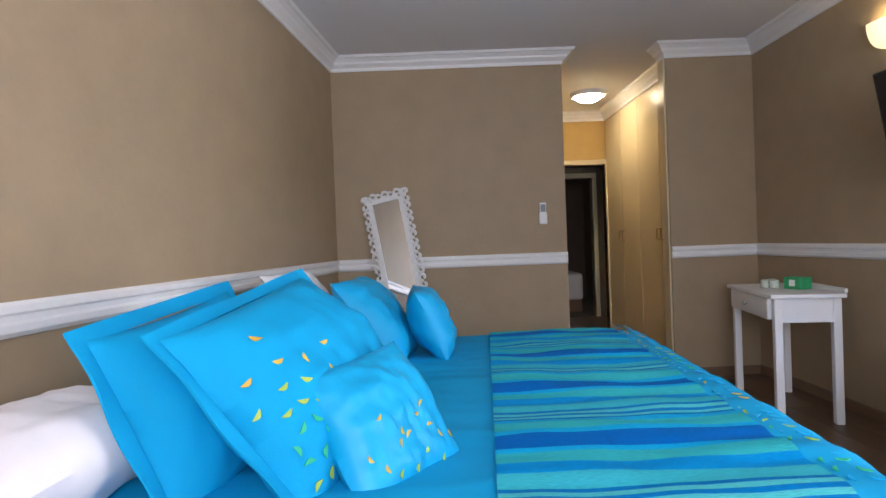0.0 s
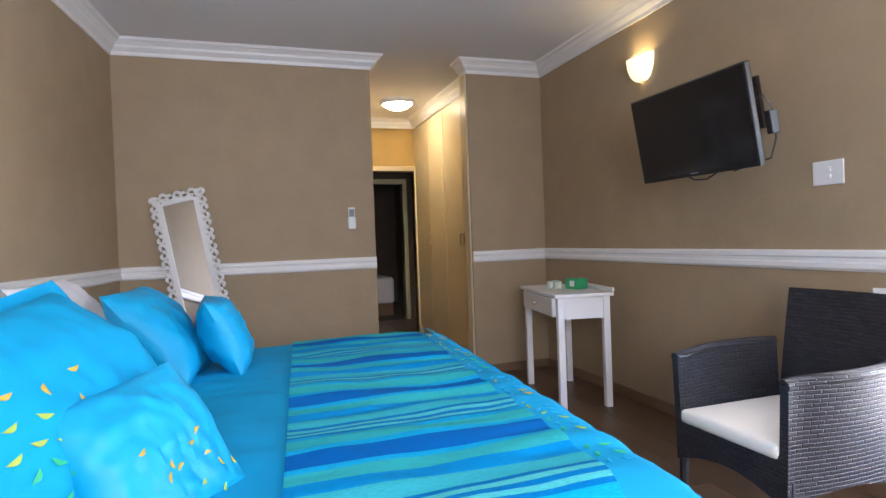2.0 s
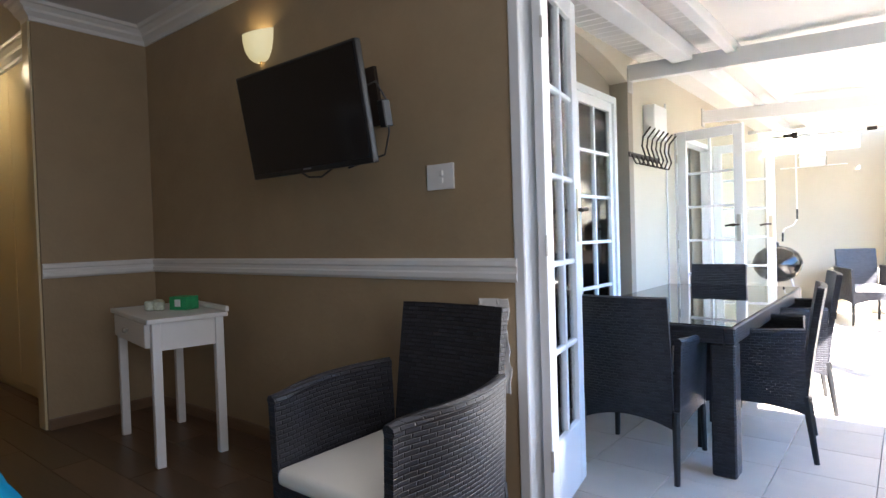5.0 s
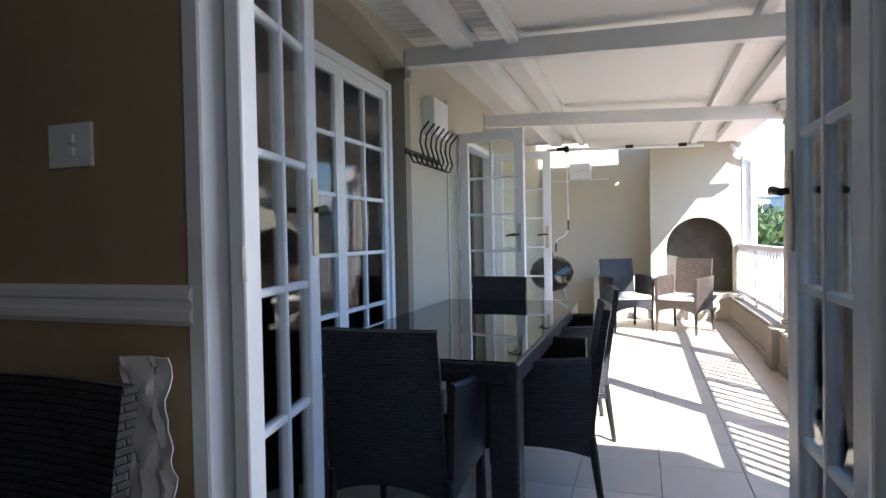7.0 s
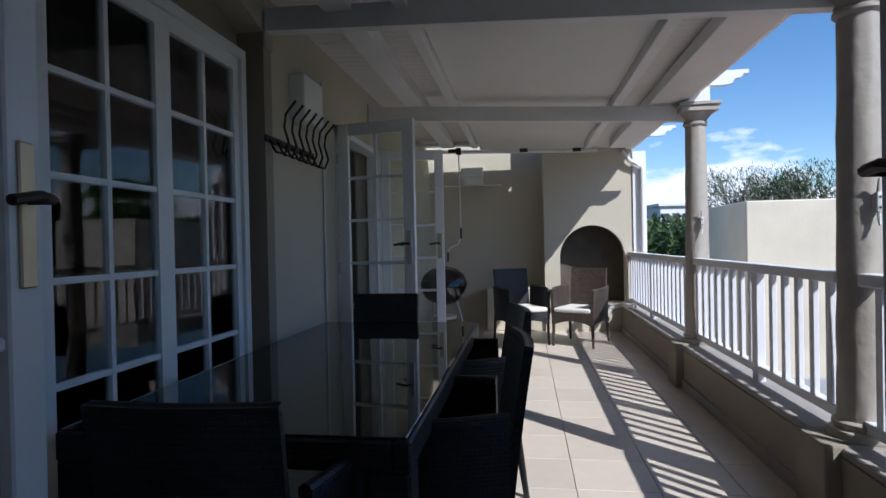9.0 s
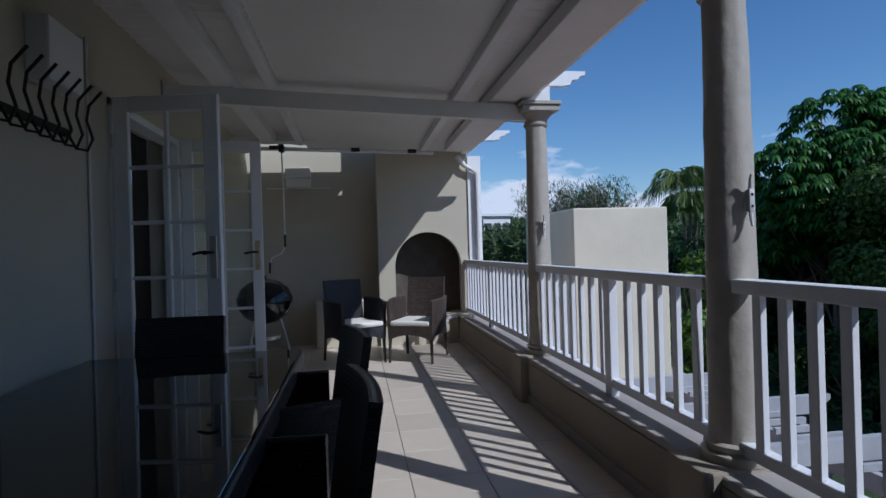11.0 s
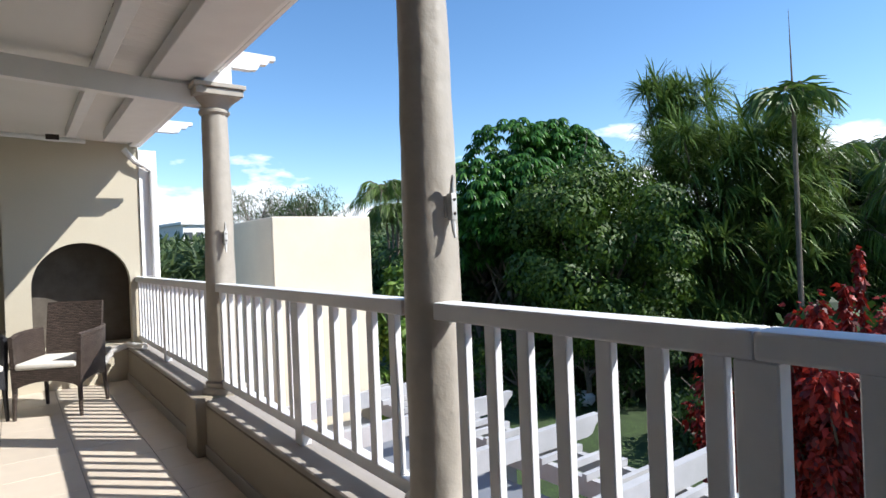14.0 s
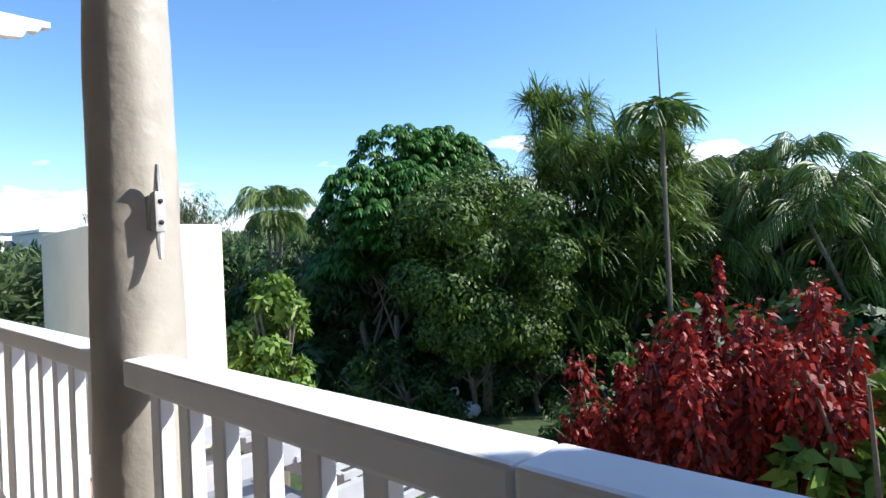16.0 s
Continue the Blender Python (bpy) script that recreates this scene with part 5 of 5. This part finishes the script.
def limbs(rs, height, spread, count, r):
    bm = bmesh.new()
    tube([(0, 0, 0), (0.05 * height * rs.uniform(-1, 1), 0.05 * height * rs.uniform(-1, 1), height * 0.3), (0, 0, height * 0.55)], r, 8, bm, r * 0.6)
    tips = []
    for k in range(count):
        a = rs.uniform(0, 6.28)
        s = spread * rs.uniform(0.4, 0.85)
        tip = Vector((s * math.cos(a), s * math.sin(a), height * rs.uniform(0.6, 0.92)))
        z0 = height * rs.uniform(0.2, 0.5)
        tube([(0, 0, z0), tip * 0.5 + Vector((0, 0, z0 * 0.35)), tip], r * 0.45, 6, bm, r * 0.12)
        tips.append(tip)
    return bm, tips


def leafy_tree(name, x, y, height, spread, material, count, size, label, seed, low=0.25, lumps=26, category="tree", width=0.5, base=GZ, lump_size=1.0):
    rs = random.Random(seed)
    th = thing(name, pose(x, y, base), label, category)
    bm, tips = limbs(rs, height, spread, 9, 0.05 + height * 0.016)
    part("trunk", bm, BARK, th, smooth=True)
    lump = []
    for k in range(lumps):
        a, q = rs.uniform(0, 6.28), rs.uniform(0, 1) ** 0.5
        z = rs.uniform(low, 0.93)
        prof = math.sin(math.pi * min(1, max(0.08, (z - low + 0.12) / (1.06 - low)))) ** 0.6
        lump.append((Vector((spread * prof * q * math.cos(a), spread * prof * q * math.sin(a), height * z)), spread * rs.uniform(0.22, 0.42) * lump_size))
    so = Soup()
    for k in range(count):
        c, r = lump[rs.randrange(lumps)]
        d = rnd(rs).normalized()
        p = c + Vector((d.x, d.y, d.z * 0.75)) * r * rs.uniform(0.65, 1.05)
        way = (d.cross(rnd(rs)).normalized() + d * rs.uniform(-0.1, 0.8) + Vector((0, 0, -0.25))).normalized()
        side = way.cross(d + rnd(rs, 0.5)).normalized()
        so.blade(p, way, size * rs.uniform(0.7, 1.3), size * width, 0.25, side, 2)
    so.make("crown", material, th)
    return th


def umbrella_tree(x, y, height, spread, seed, label, big=1.0):
    rs = random.Random(seed)
    th = thing("umbrella_tree", pose(x, y, GZ), label, "tree")
    bm, tips = limbs(rs, height, spread, 10, 0.11)
    part("trunk", bm, BARK, th, smooth=True)
    so = Soup()
    domes = [(Vector((spread * rs.uniform(-0.7, 0.7), spread * rs.uniform(-0.7, 0.7), height * rs.uniform(0.55, 0.9))), spread * rs.uniform(0.4, 0.62)) for _ in range(11)]
    domes.append((Vector((0, 0, height - spread * 0.5)), spread * 0.55))
    for k in range(1500):
        c0, r = domes[rs.randrange(len(domes))]
        d = rnd(rs).normalized()
        d.z = abs(d.z) * 0.9 - 0.12
        c = c0 + d * r * rs.uniform(0.85, 1.05)
        a = rs.uniform(0, 6.28)
        nleaf, ln = rs.randrange(8, 12), rs.uniform(0.15, 0.22) * big
        tilt = Vector((d.x, d.y, 0)) * 0.55
        for i in range(nleaf):
            b = i * 6.283 / nleaf + a
            way = (Vector((math.cos(b), math.sin(b), 0.12)) + tilt * 0.7 - Vector((0, 0, 0.3 * tilt.length))).normalized()
            so.blade(c, way, ln, 0.07 * big, 0.95, Vector((-math.sin(b), math.cos(b), 0)), 3)
    so.make("crown", LEAF_UMB, th)
    return th


def strap_clump(name, x, y, height, spread, heads, seed, label, material, length=0.7, low=0.3, big=1.0):
    """A branching plant with tufts of sword-shaped leaves."""
    rs = random.Random(seed)
    th = thing(name, pose(x, y, GZ), label, "tree")
    bm = bmesh.new()
    so = Soup()
    for k in range(heads):
        a, q = rs.uniform(0, 6.28), rs.uniform(0, 1) ** 0.5
        z = height * (rs.uniform(low, 0.95) if k > 5 else rs.uniform(0.85, 1.0))
        s = spread * q * (1.15 - 0.5 * z / height)
        c = Vector((s * math.cos(a), s * math.sin(a), z - length * 0.4))
        if k < 9:
            tube([(0.25 * c.x, 0.25 * c.y, 0), (0.5 * c.x, 0.5 * c.y, c.z * 0.5), c], 0.05, 6, bm, 0.03)
        for i in range(46):
            d = rnd(rs)
            d.z = abs(d.z) * 0.9 + 0.05
            d.normalize()
            so.blade(c, d, length * rs.uniform(0.7, 1.15), 0.034 * big, 0.75 * (1.15 - d.z), d.cross(Vector((0.2, 0.1, 1))).normalized(), 3)
    part("trunk", bm, BARK, th, smooth=True)
    so.make("crown", material, th)
    return th


def palm(x, y, height, fronds, flen, seed, label, stems=1, spread=0.0, spear=False, big=1.0):
    rs = random.Random(seed)
    th = thing("palm_tree", pose(x, y, GZ), label, "palm tree")
    bm = bmesh.new()
    so = Soup()
    for s in range(stems):
        a = rs.uniform(0, 6.28)
        hh = height * (1 if stems == 1 else rs.uniform(0.3 if stems > 6 else 0.75, 1.0))
        top = Vector((spread * rs.uniform(0.2, 1) * math.cos(a), spread * rs.uniform(0.2, 1) * math.sin(a), hh))
        tube([(top.x * 0.3, top.y * 0.3, 0), (top.x * 0.5, top.y * 0.5, hh * 0.5), top], 0.042 * big, 8, bm, 0.03 * big)
        if spear:
            tube([top, top + Vector((0.03, 0, 1.5 * big))], 0.02 * big, 5, bm, 0.004)
        for k in range(fronds):
            b = k * 6.283 / fronds + rs.uniform(-0.25, 0.25)
            up = rs.uniform(1.1, 3.2) if spear else rs.uniform(0.25, 2.6)
            way = Vector((math.cos(b), math.sin(b), up)).normalized()
            side = Vector((-math.sin(b), math.cos(b), 0))
            L = flen * rs.uniform(0.8, 1.1)
            pts = []
            for i in range(13):
                u = i / 12
                pts.append(top + way * (L * u) + Vector((0, 0, -0.85 * L * u ** 2.2)))
            tube(pts, 0.014 * big, 4, bm, 0.004)
            for i in range(1, 13):
                for q in range(2):
                    p = pts[i] if q == 0 else (pts[i] + pts[i - 1]) / 2
                    t = (pts[i] - pts[i - 1]).normalized()
                    ll = flen * 0.30 * math.sin(math.pi * (0.15 + 0.8 * i / 13))
                    for sg in (-1, 1):
                        w = (side * sg * 0.5 + t * 0.6 + Vector((0, 0, rs.uniform(-0.8, -0.1)))).normalized()
                        so.blade(p, w, ll, (0.046 if spear else 0.034) * big, 0.4, t, 2)
    part("trunk", bm, BARK, th, smooth=True)
    so.make("crown", LEAF_PALM, th)
    return th


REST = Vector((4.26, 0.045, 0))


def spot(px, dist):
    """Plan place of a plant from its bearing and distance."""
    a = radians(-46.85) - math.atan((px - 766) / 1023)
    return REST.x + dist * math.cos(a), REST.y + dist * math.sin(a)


# ground: one sheet to the horizon, lifting to wooded hills
bm = bmesh.new()
nn, half = 90, 700.0
gv = []
for i in range(nn + 1):
    r = []
    for j in range(nn + 1):
        fx, fy = 2 * i / nn - 1, 2 * j / nn - 1
        x, y = half * fx * abs(fx) + 8, half * fy * abs(fy) - 8
        d = math.hypot(x - 8, y + 5)
        z = GZ - 0.02 + 0.08 * noise.noise((x * 0.3, y * 0.3, 0))
        if d > 30:
            z += min(1.0, (d - 30) / 60) * (-3.0 + 5.0 * noise.noise((x * 0.012, y * 0.012, 3))) + max(0, d - 60) * 0.055
        r.append(bm.verts.new((x, y, z)))
    gv.append(r)
for i in range(nn):
    for j in range(nn):
        bm.faces.new((gv[i][j], gv[i + 1][j], gv[i + 1][j + 1], gv[i][j + 1]))
structure(part("ground", bm, GRASS, smooth=True), "garden ground reaching to wooded hills", "ground")
structure(part("patio_paving", boxes((3.4, 18.0, -4.6, -0.55, GZ - 0.1, GZ + 0.03)), PAVE), "pale paved patio under the pergola", "paving")

# lawn blades near the pergola
rs = random.Random(3)
so = Soup()
for k in range(14000):
    p = Vector((rs.uniform(8, 18), rs.uniform(-10.6, -4.7), GZ + 0.02))
    d = (rnd(rs, 0.5) + Vector((0, 0, 1))).normalized()
    so.blade(p, d, rs.uniform(0.05, 0.11), 0.012, 0.3, d.cross(Vector((1, 0.3, 0))).normalized(), 1)
lawn = thing("lawn", pose(0, 0, 0), "short green lawn in the garden", "grass")
so.make("blades", leafmat("grass_blade", (0.06, 0.16, 0.02), (0.16, 0.30, 0.05)), lawn)
lawn["kind"] = "stuff"

# white rendered block beside the pergola
blk = structure(part("rendered_block", boxes((10.93, 13.1, -3.24, -1.87, GZ, 1.64), bevel=0.015), mat("cream_white_render", (0.70, 0.63, 0.49), 0.85, vary=0.10, scale=1.6, bump=0.4, bump_scale=40)), "plain cream rendered masonry block rising from the garden", "wall")

# pergola below the balcony
pg = structure(thing("pergola", pose(0, 0, 0), "", ""), "white painted timber pergola below the balcony", "pergola")
PZ = -0.60
PERG = mat("weathered_white_timber", (0.42, 0.42, 0.43), 0.6, vary=0.2, scale=3, bump=0.3)
for x in (4.06, 5.36, 6.65, 7.96, 9.27, 10.55):
    bm = bmesh.new()
    prof = [(-0.56, PZ - 0.2), (-0.56, PZ), (-4.15, PZ), (-4.15, PZ - 0.05), (-4.08, PZ - 0.10), (-4.02, PZ - 0.18), (-3.95, PZ - 0.2)]
    a = [bm.verts.new((x - 0.04, y, z)) for y, z in prof]
    b = [bm.verts.new((x + 0.04, y, z)) for y, z in prof]
    bm.faces.new(a)
    bm.faces.new(b[::-1])
    for i in range(len(a)):
        j = (i + 1) % len(a)
        bm.faces.new((a[i], b[i], b[j], a[j]))
    part("rafter", bm, PERG, pg)
for y in (-3.55, -3.15):
    part("cross_beam", boxes((3.6, 12.6, y - 0.035, y + 0.035, PZ - 0.36, PZ - 0.201)), PERG, pg)
for k in range(36):
    x = 3.7 + k * 0.25
    part("slat", boxes((x, x + 0.05, -3.6, -3.05, PZ - 0.198, PZ - 0.14)), PERG, pg)
for x in (4.5, 8.5, 12.3):
    part("post", boxes((x - 0.07, x + 0.07, -3.42, -3.28, GZ, PZ - 0.36)), PERG, pg)
structure(part("lower_canopy", boxes((3.5, 10.9, -3.0, -2.2, PZ - 0.46, PZ - 0.43)), mat("canopy_sheet", (0.20, 0.215, 0.245), 0.4, vary=0.08, scale=2)), "pale translucent sheeting in the pergola", "canopy")
troof = structure(thing("tiled_canopy_roof", pose(0, 0, 0), "", ""), "clay tiled strip of roof below the balcony", "roof")
tile_mesh = None
for i in range(42):
    for j in range(7):
        x, y = 3.6 + i * 0.175, -0.62 - j * 0.24
        if tile_mesh is None:
            ob = part("roof_tile", sheet(lambda u, v: (0.17 * u, -0.27 * v, 0.022 * math.sin(math.pi * u) - 0.05 * v), 5, 1, 0.012), CLAY, troof)
            tile_mesh = ob.data
        else:
            ob = new("roof_tile", tile_mesh)
            ob.parent = troof
        ob.location = (x, y, PZ - 0.05 - j * 0.05)

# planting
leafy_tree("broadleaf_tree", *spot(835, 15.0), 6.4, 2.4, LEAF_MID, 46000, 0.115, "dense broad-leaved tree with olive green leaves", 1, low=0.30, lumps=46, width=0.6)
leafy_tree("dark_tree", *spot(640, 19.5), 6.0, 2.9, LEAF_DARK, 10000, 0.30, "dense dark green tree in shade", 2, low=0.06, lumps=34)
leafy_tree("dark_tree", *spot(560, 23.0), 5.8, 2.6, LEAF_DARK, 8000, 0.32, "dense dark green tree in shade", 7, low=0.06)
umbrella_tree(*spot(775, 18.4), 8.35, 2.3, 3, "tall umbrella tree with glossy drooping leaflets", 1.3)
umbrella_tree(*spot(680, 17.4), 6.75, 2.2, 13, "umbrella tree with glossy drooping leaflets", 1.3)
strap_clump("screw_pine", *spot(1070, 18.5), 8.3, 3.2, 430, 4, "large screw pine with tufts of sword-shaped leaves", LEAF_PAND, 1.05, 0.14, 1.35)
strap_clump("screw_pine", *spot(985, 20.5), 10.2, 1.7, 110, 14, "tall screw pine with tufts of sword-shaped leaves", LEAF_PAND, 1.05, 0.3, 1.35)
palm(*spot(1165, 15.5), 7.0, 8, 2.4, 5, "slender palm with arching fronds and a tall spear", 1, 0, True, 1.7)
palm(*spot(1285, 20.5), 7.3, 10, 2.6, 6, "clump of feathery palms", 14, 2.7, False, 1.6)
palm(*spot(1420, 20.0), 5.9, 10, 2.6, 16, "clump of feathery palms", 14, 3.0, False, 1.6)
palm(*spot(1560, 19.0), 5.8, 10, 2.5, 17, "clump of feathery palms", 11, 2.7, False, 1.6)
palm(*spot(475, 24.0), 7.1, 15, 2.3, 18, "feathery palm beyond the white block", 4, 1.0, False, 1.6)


def red_shrub(x, y, height, spread, stems, seed, label):
    rs = random.Random(seed)
    th = thing("red_shrub", pose(x, y, GZ), label, "shrub")
    bm = bmesh.new()
    so = Soup()
    for k in range(stems):
        a, q = rs.uniform(0, 6.28), rs.uniform(0, 1) ** 0.5
        hh = height * rs.uniform(0.62, 1.0) * (1.05 - 0.3 * q)
        top = Vector((spread * q * math.cos(a), spread * q * math.sin(a), hh))
        base = Vector((top.x * 0.25, top.y * 0.25, 0))
        tube([base, base.lerp(top, 0.5) + Vector((0, 0, 0.15)), top], 0.022, 5, bm, 0.008)
        for i in range(340):
            u = 1 - 0.62 * rs.uniform(0, 1) ** 1.3
            d = rnd(rs).normalized()
            p = base.lerp(top, u) + d * rs.uniform(0.03, 0.19) * (0.6 + 0.6 * math.sin(u * 3.0 + k))
            way = (d + Vector((0, 0, rs.uniform(-0.7, 0.5)))).normalized()
            so.blade(p, way, rs.uniform(0.055, 0.10), 0.062, 0.6, way.cross(rnd(rs)).normalized(), 2)
    part("stem", bm, BARK, th)
    so.make("foliage", LEAF_RED, th)
    return th


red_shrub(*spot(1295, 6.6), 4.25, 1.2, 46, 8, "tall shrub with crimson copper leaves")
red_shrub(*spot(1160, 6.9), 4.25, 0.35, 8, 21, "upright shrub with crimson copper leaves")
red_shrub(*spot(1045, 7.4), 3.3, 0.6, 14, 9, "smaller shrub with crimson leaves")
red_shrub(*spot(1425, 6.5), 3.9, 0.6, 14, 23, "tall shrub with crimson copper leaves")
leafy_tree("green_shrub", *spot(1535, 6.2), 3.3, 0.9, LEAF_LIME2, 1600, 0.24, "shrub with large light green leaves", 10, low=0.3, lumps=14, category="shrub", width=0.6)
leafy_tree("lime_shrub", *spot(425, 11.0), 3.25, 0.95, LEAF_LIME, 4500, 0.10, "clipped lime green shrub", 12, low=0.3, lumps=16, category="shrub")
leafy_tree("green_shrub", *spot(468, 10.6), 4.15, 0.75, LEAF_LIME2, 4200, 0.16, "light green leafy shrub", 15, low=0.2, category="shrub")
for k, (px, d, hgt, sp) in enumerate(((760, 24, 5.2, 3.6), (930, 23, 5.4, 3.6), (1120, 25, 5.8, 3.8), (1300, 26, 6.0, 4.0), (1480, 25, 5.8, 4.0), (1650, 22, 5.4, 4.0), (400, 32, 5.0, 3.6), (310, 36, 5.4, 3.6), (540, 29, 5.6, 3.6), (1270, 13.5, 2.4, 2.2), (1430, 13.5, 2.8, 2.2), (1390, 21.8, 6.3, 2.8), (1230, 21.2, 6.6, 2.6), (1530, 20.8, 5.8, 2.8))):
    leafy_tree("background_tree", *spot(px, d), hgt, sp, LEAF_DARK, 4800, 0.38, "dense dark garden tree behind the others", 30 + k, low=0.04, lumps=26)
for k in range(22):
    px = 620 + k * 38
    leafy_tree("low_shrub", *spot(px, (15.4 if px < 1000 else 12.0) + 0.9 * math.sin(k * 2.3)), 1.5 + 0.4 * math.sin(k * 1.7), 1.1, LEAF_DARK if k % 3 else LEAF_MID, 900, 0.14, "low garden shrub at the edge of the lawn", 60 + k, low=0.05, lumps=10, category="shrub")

# white swan planter on the lawn
SWAN = mat("weathered_white_cement", (0.55, 0.55, 0.53), 0.8, vary=0.12, scale=6, bump=0.3)
swan = tagged(new("garden_ornament"), "white cement swan planter standing on the lawn", "garden ornament")
swan.matrix_basis = pose(13.9, -11.0, GZ, 0, 0, 40)
part("body", lathe([(0.02, 0.0), (0.20, 0.02), (0.28, 0.14), (0.26, 0.26), (0.18, 0.34), (0.14, 0.30)], 20, wobble=0.05), SWAN, swan, smooth=True)
part("neck", tube([(0.22, 0, 0.2), (0.34, 0, 0.36), (0.33, 0, 0.52), (0.27, 0, 0.64), (0.30, 0, 0.74), (0.40, 0, 0.73), (0.47, 0, 0.68)], 0.05, 8, r2=0.02), SWAN, swan, smooth=True)

# far trees, thin and bare, and the wooded hillside with houses
for k, (x, y, hgt, sp) in enumerate(((46, -13.8, 8.6, 3.0), (52, -19, 8.8, 2.6), (40, -15.5, 8.0, 2.2))):
    rs = random.Random(80 + k)
    th = thing("sparse_tree", pose(x, y, GZ), "tall thin tree with sparse leaves and pale branches", "tree")
    bm = bmesh.new()
    so = Soup()
    tube([(0, 0, 0), (0.2, 0, hgt * 0.5), (0, 0.2, hgt * 0.7)], 0.14, 6, bm, 0.08)
    for q in range(46):
        a, s = rs.uniform(0, 6.28), sp * rs.uniform(0.3, 1)
        tip = Vector((s * math.cos(a), s * math.sin(a), hgt * rs.uniform(0.75, 1.0)))
        b0 = Vector((0, 0.1, hgt * rs.uniform(0.45, 0.7)))
        mid = (b0 + tip) / 2 + Vector((0, 0, 0.3))
        tube([b0, mid, tip], 0.05, 4, bm, 0.012)
        for w in range(4):
            e = tip + rnd(rs, 0.6)
            tube([mid.lerp(tip, 0.6), e], 0.015, 3, bm, 0.006)
            for i in range(16):
                d = rnd(rs).normalized()
                so.blade(e + rnd(rs, 0.35), d, 0.30, 0.16, 0.2, d.cross(Vector((0, 0.3, 1))).normalized(), 1)
    part("trunk", bm, TWIG, th)
    so.make("crown", LEAF_FAR, th)
rs = random.Random(99)
so = Soup()
for k in range(7500):
    a = radians(rs.uniform(-42, 8))
    d = rs.uniform(38, 170)
    x, y = 8 + d * math.cos(a), -5 + d * math.sin(a)
    z = GZ - 0.4 + max(0, d - 45) * 0.062 + rs.uniform(0.0, 4.6)
    c = Vector((x, y, z))
    r = rs.uniform(0.7, 1.8)
    for i in range(14):
        dd = rnd(rs).normalized()
        dd.z = abs(dd.z)
        so.blade(c + dd * r, (dd + rnd(rs, 0.6)).normalized(), 1.1, 0.9, 0.2, dd.cross(rnd(rs)).normalized(), 1)
woods = thing("far_woods", pose(0, 0, 0), "distant wooded hillside", "woods")
so.make("canopy", LEAF_FAR, woods)
woods["kind"] = "stuff"
for k, (x, y, z, w, hh) in enumerate(((88, -18.5, 3.4, 4.2, 4.2), (100, -15.5, 4.6, 4.4, 3.6), (112, -11, 6.4, 5, 2.6))):
    ho = thing("far_house", pose(x, y, z - 4, 0, 0, 10), "white hillside house with flat roof, far off", "house", "hillside houses")
    part("wall", boxes((-4, 4, -w / 2, w / 2, 0, hh + 2)), FARHOUSE, ho)
    part("roof", boxes((-4.4, 4.4, -w / 2 - 0.4, w / 2 + 0.4, hh + 2, hh + 2.35)), FARHOUSE, ho)
    for fl in range(2):
        for q in range(3):
            yy = -w / 2 + (q + 0.5) * w / 3
            part("window", boxes((-4.06, -3.98, yy - 0.5, yy + 0.5, hh - 2.9 + fl * 2.7, hh - 1.7 + fl * 2.7)), FARGLASS, ho)

# ---- floor tiles of the balcony ----
TS = 0.405
tmesh = None
x = X1 + 0.16
while x < EX - 0.01:
    y = WY
    while y > SY + 0.01:
        w, d = min(TS, EX - x), min(TS, y - SY)
        if w > 0.02 and d > 0.02:
            if w == TS and d == TS and tmesh:
                ob = new("floor_tile", tmesh)
            else:
                ob = part("floor_tile", boxes((0.0018, w - 0.0018, 0.0018 - d, -0.0018, -0.012, 0.0), bevel=0.0015), TILE)
                if w == TS and d == TS:
                    tmesh = ob.data
            ob.parent, ob.location = slab, (x, y, FB)
        y -= TS
    x += TS
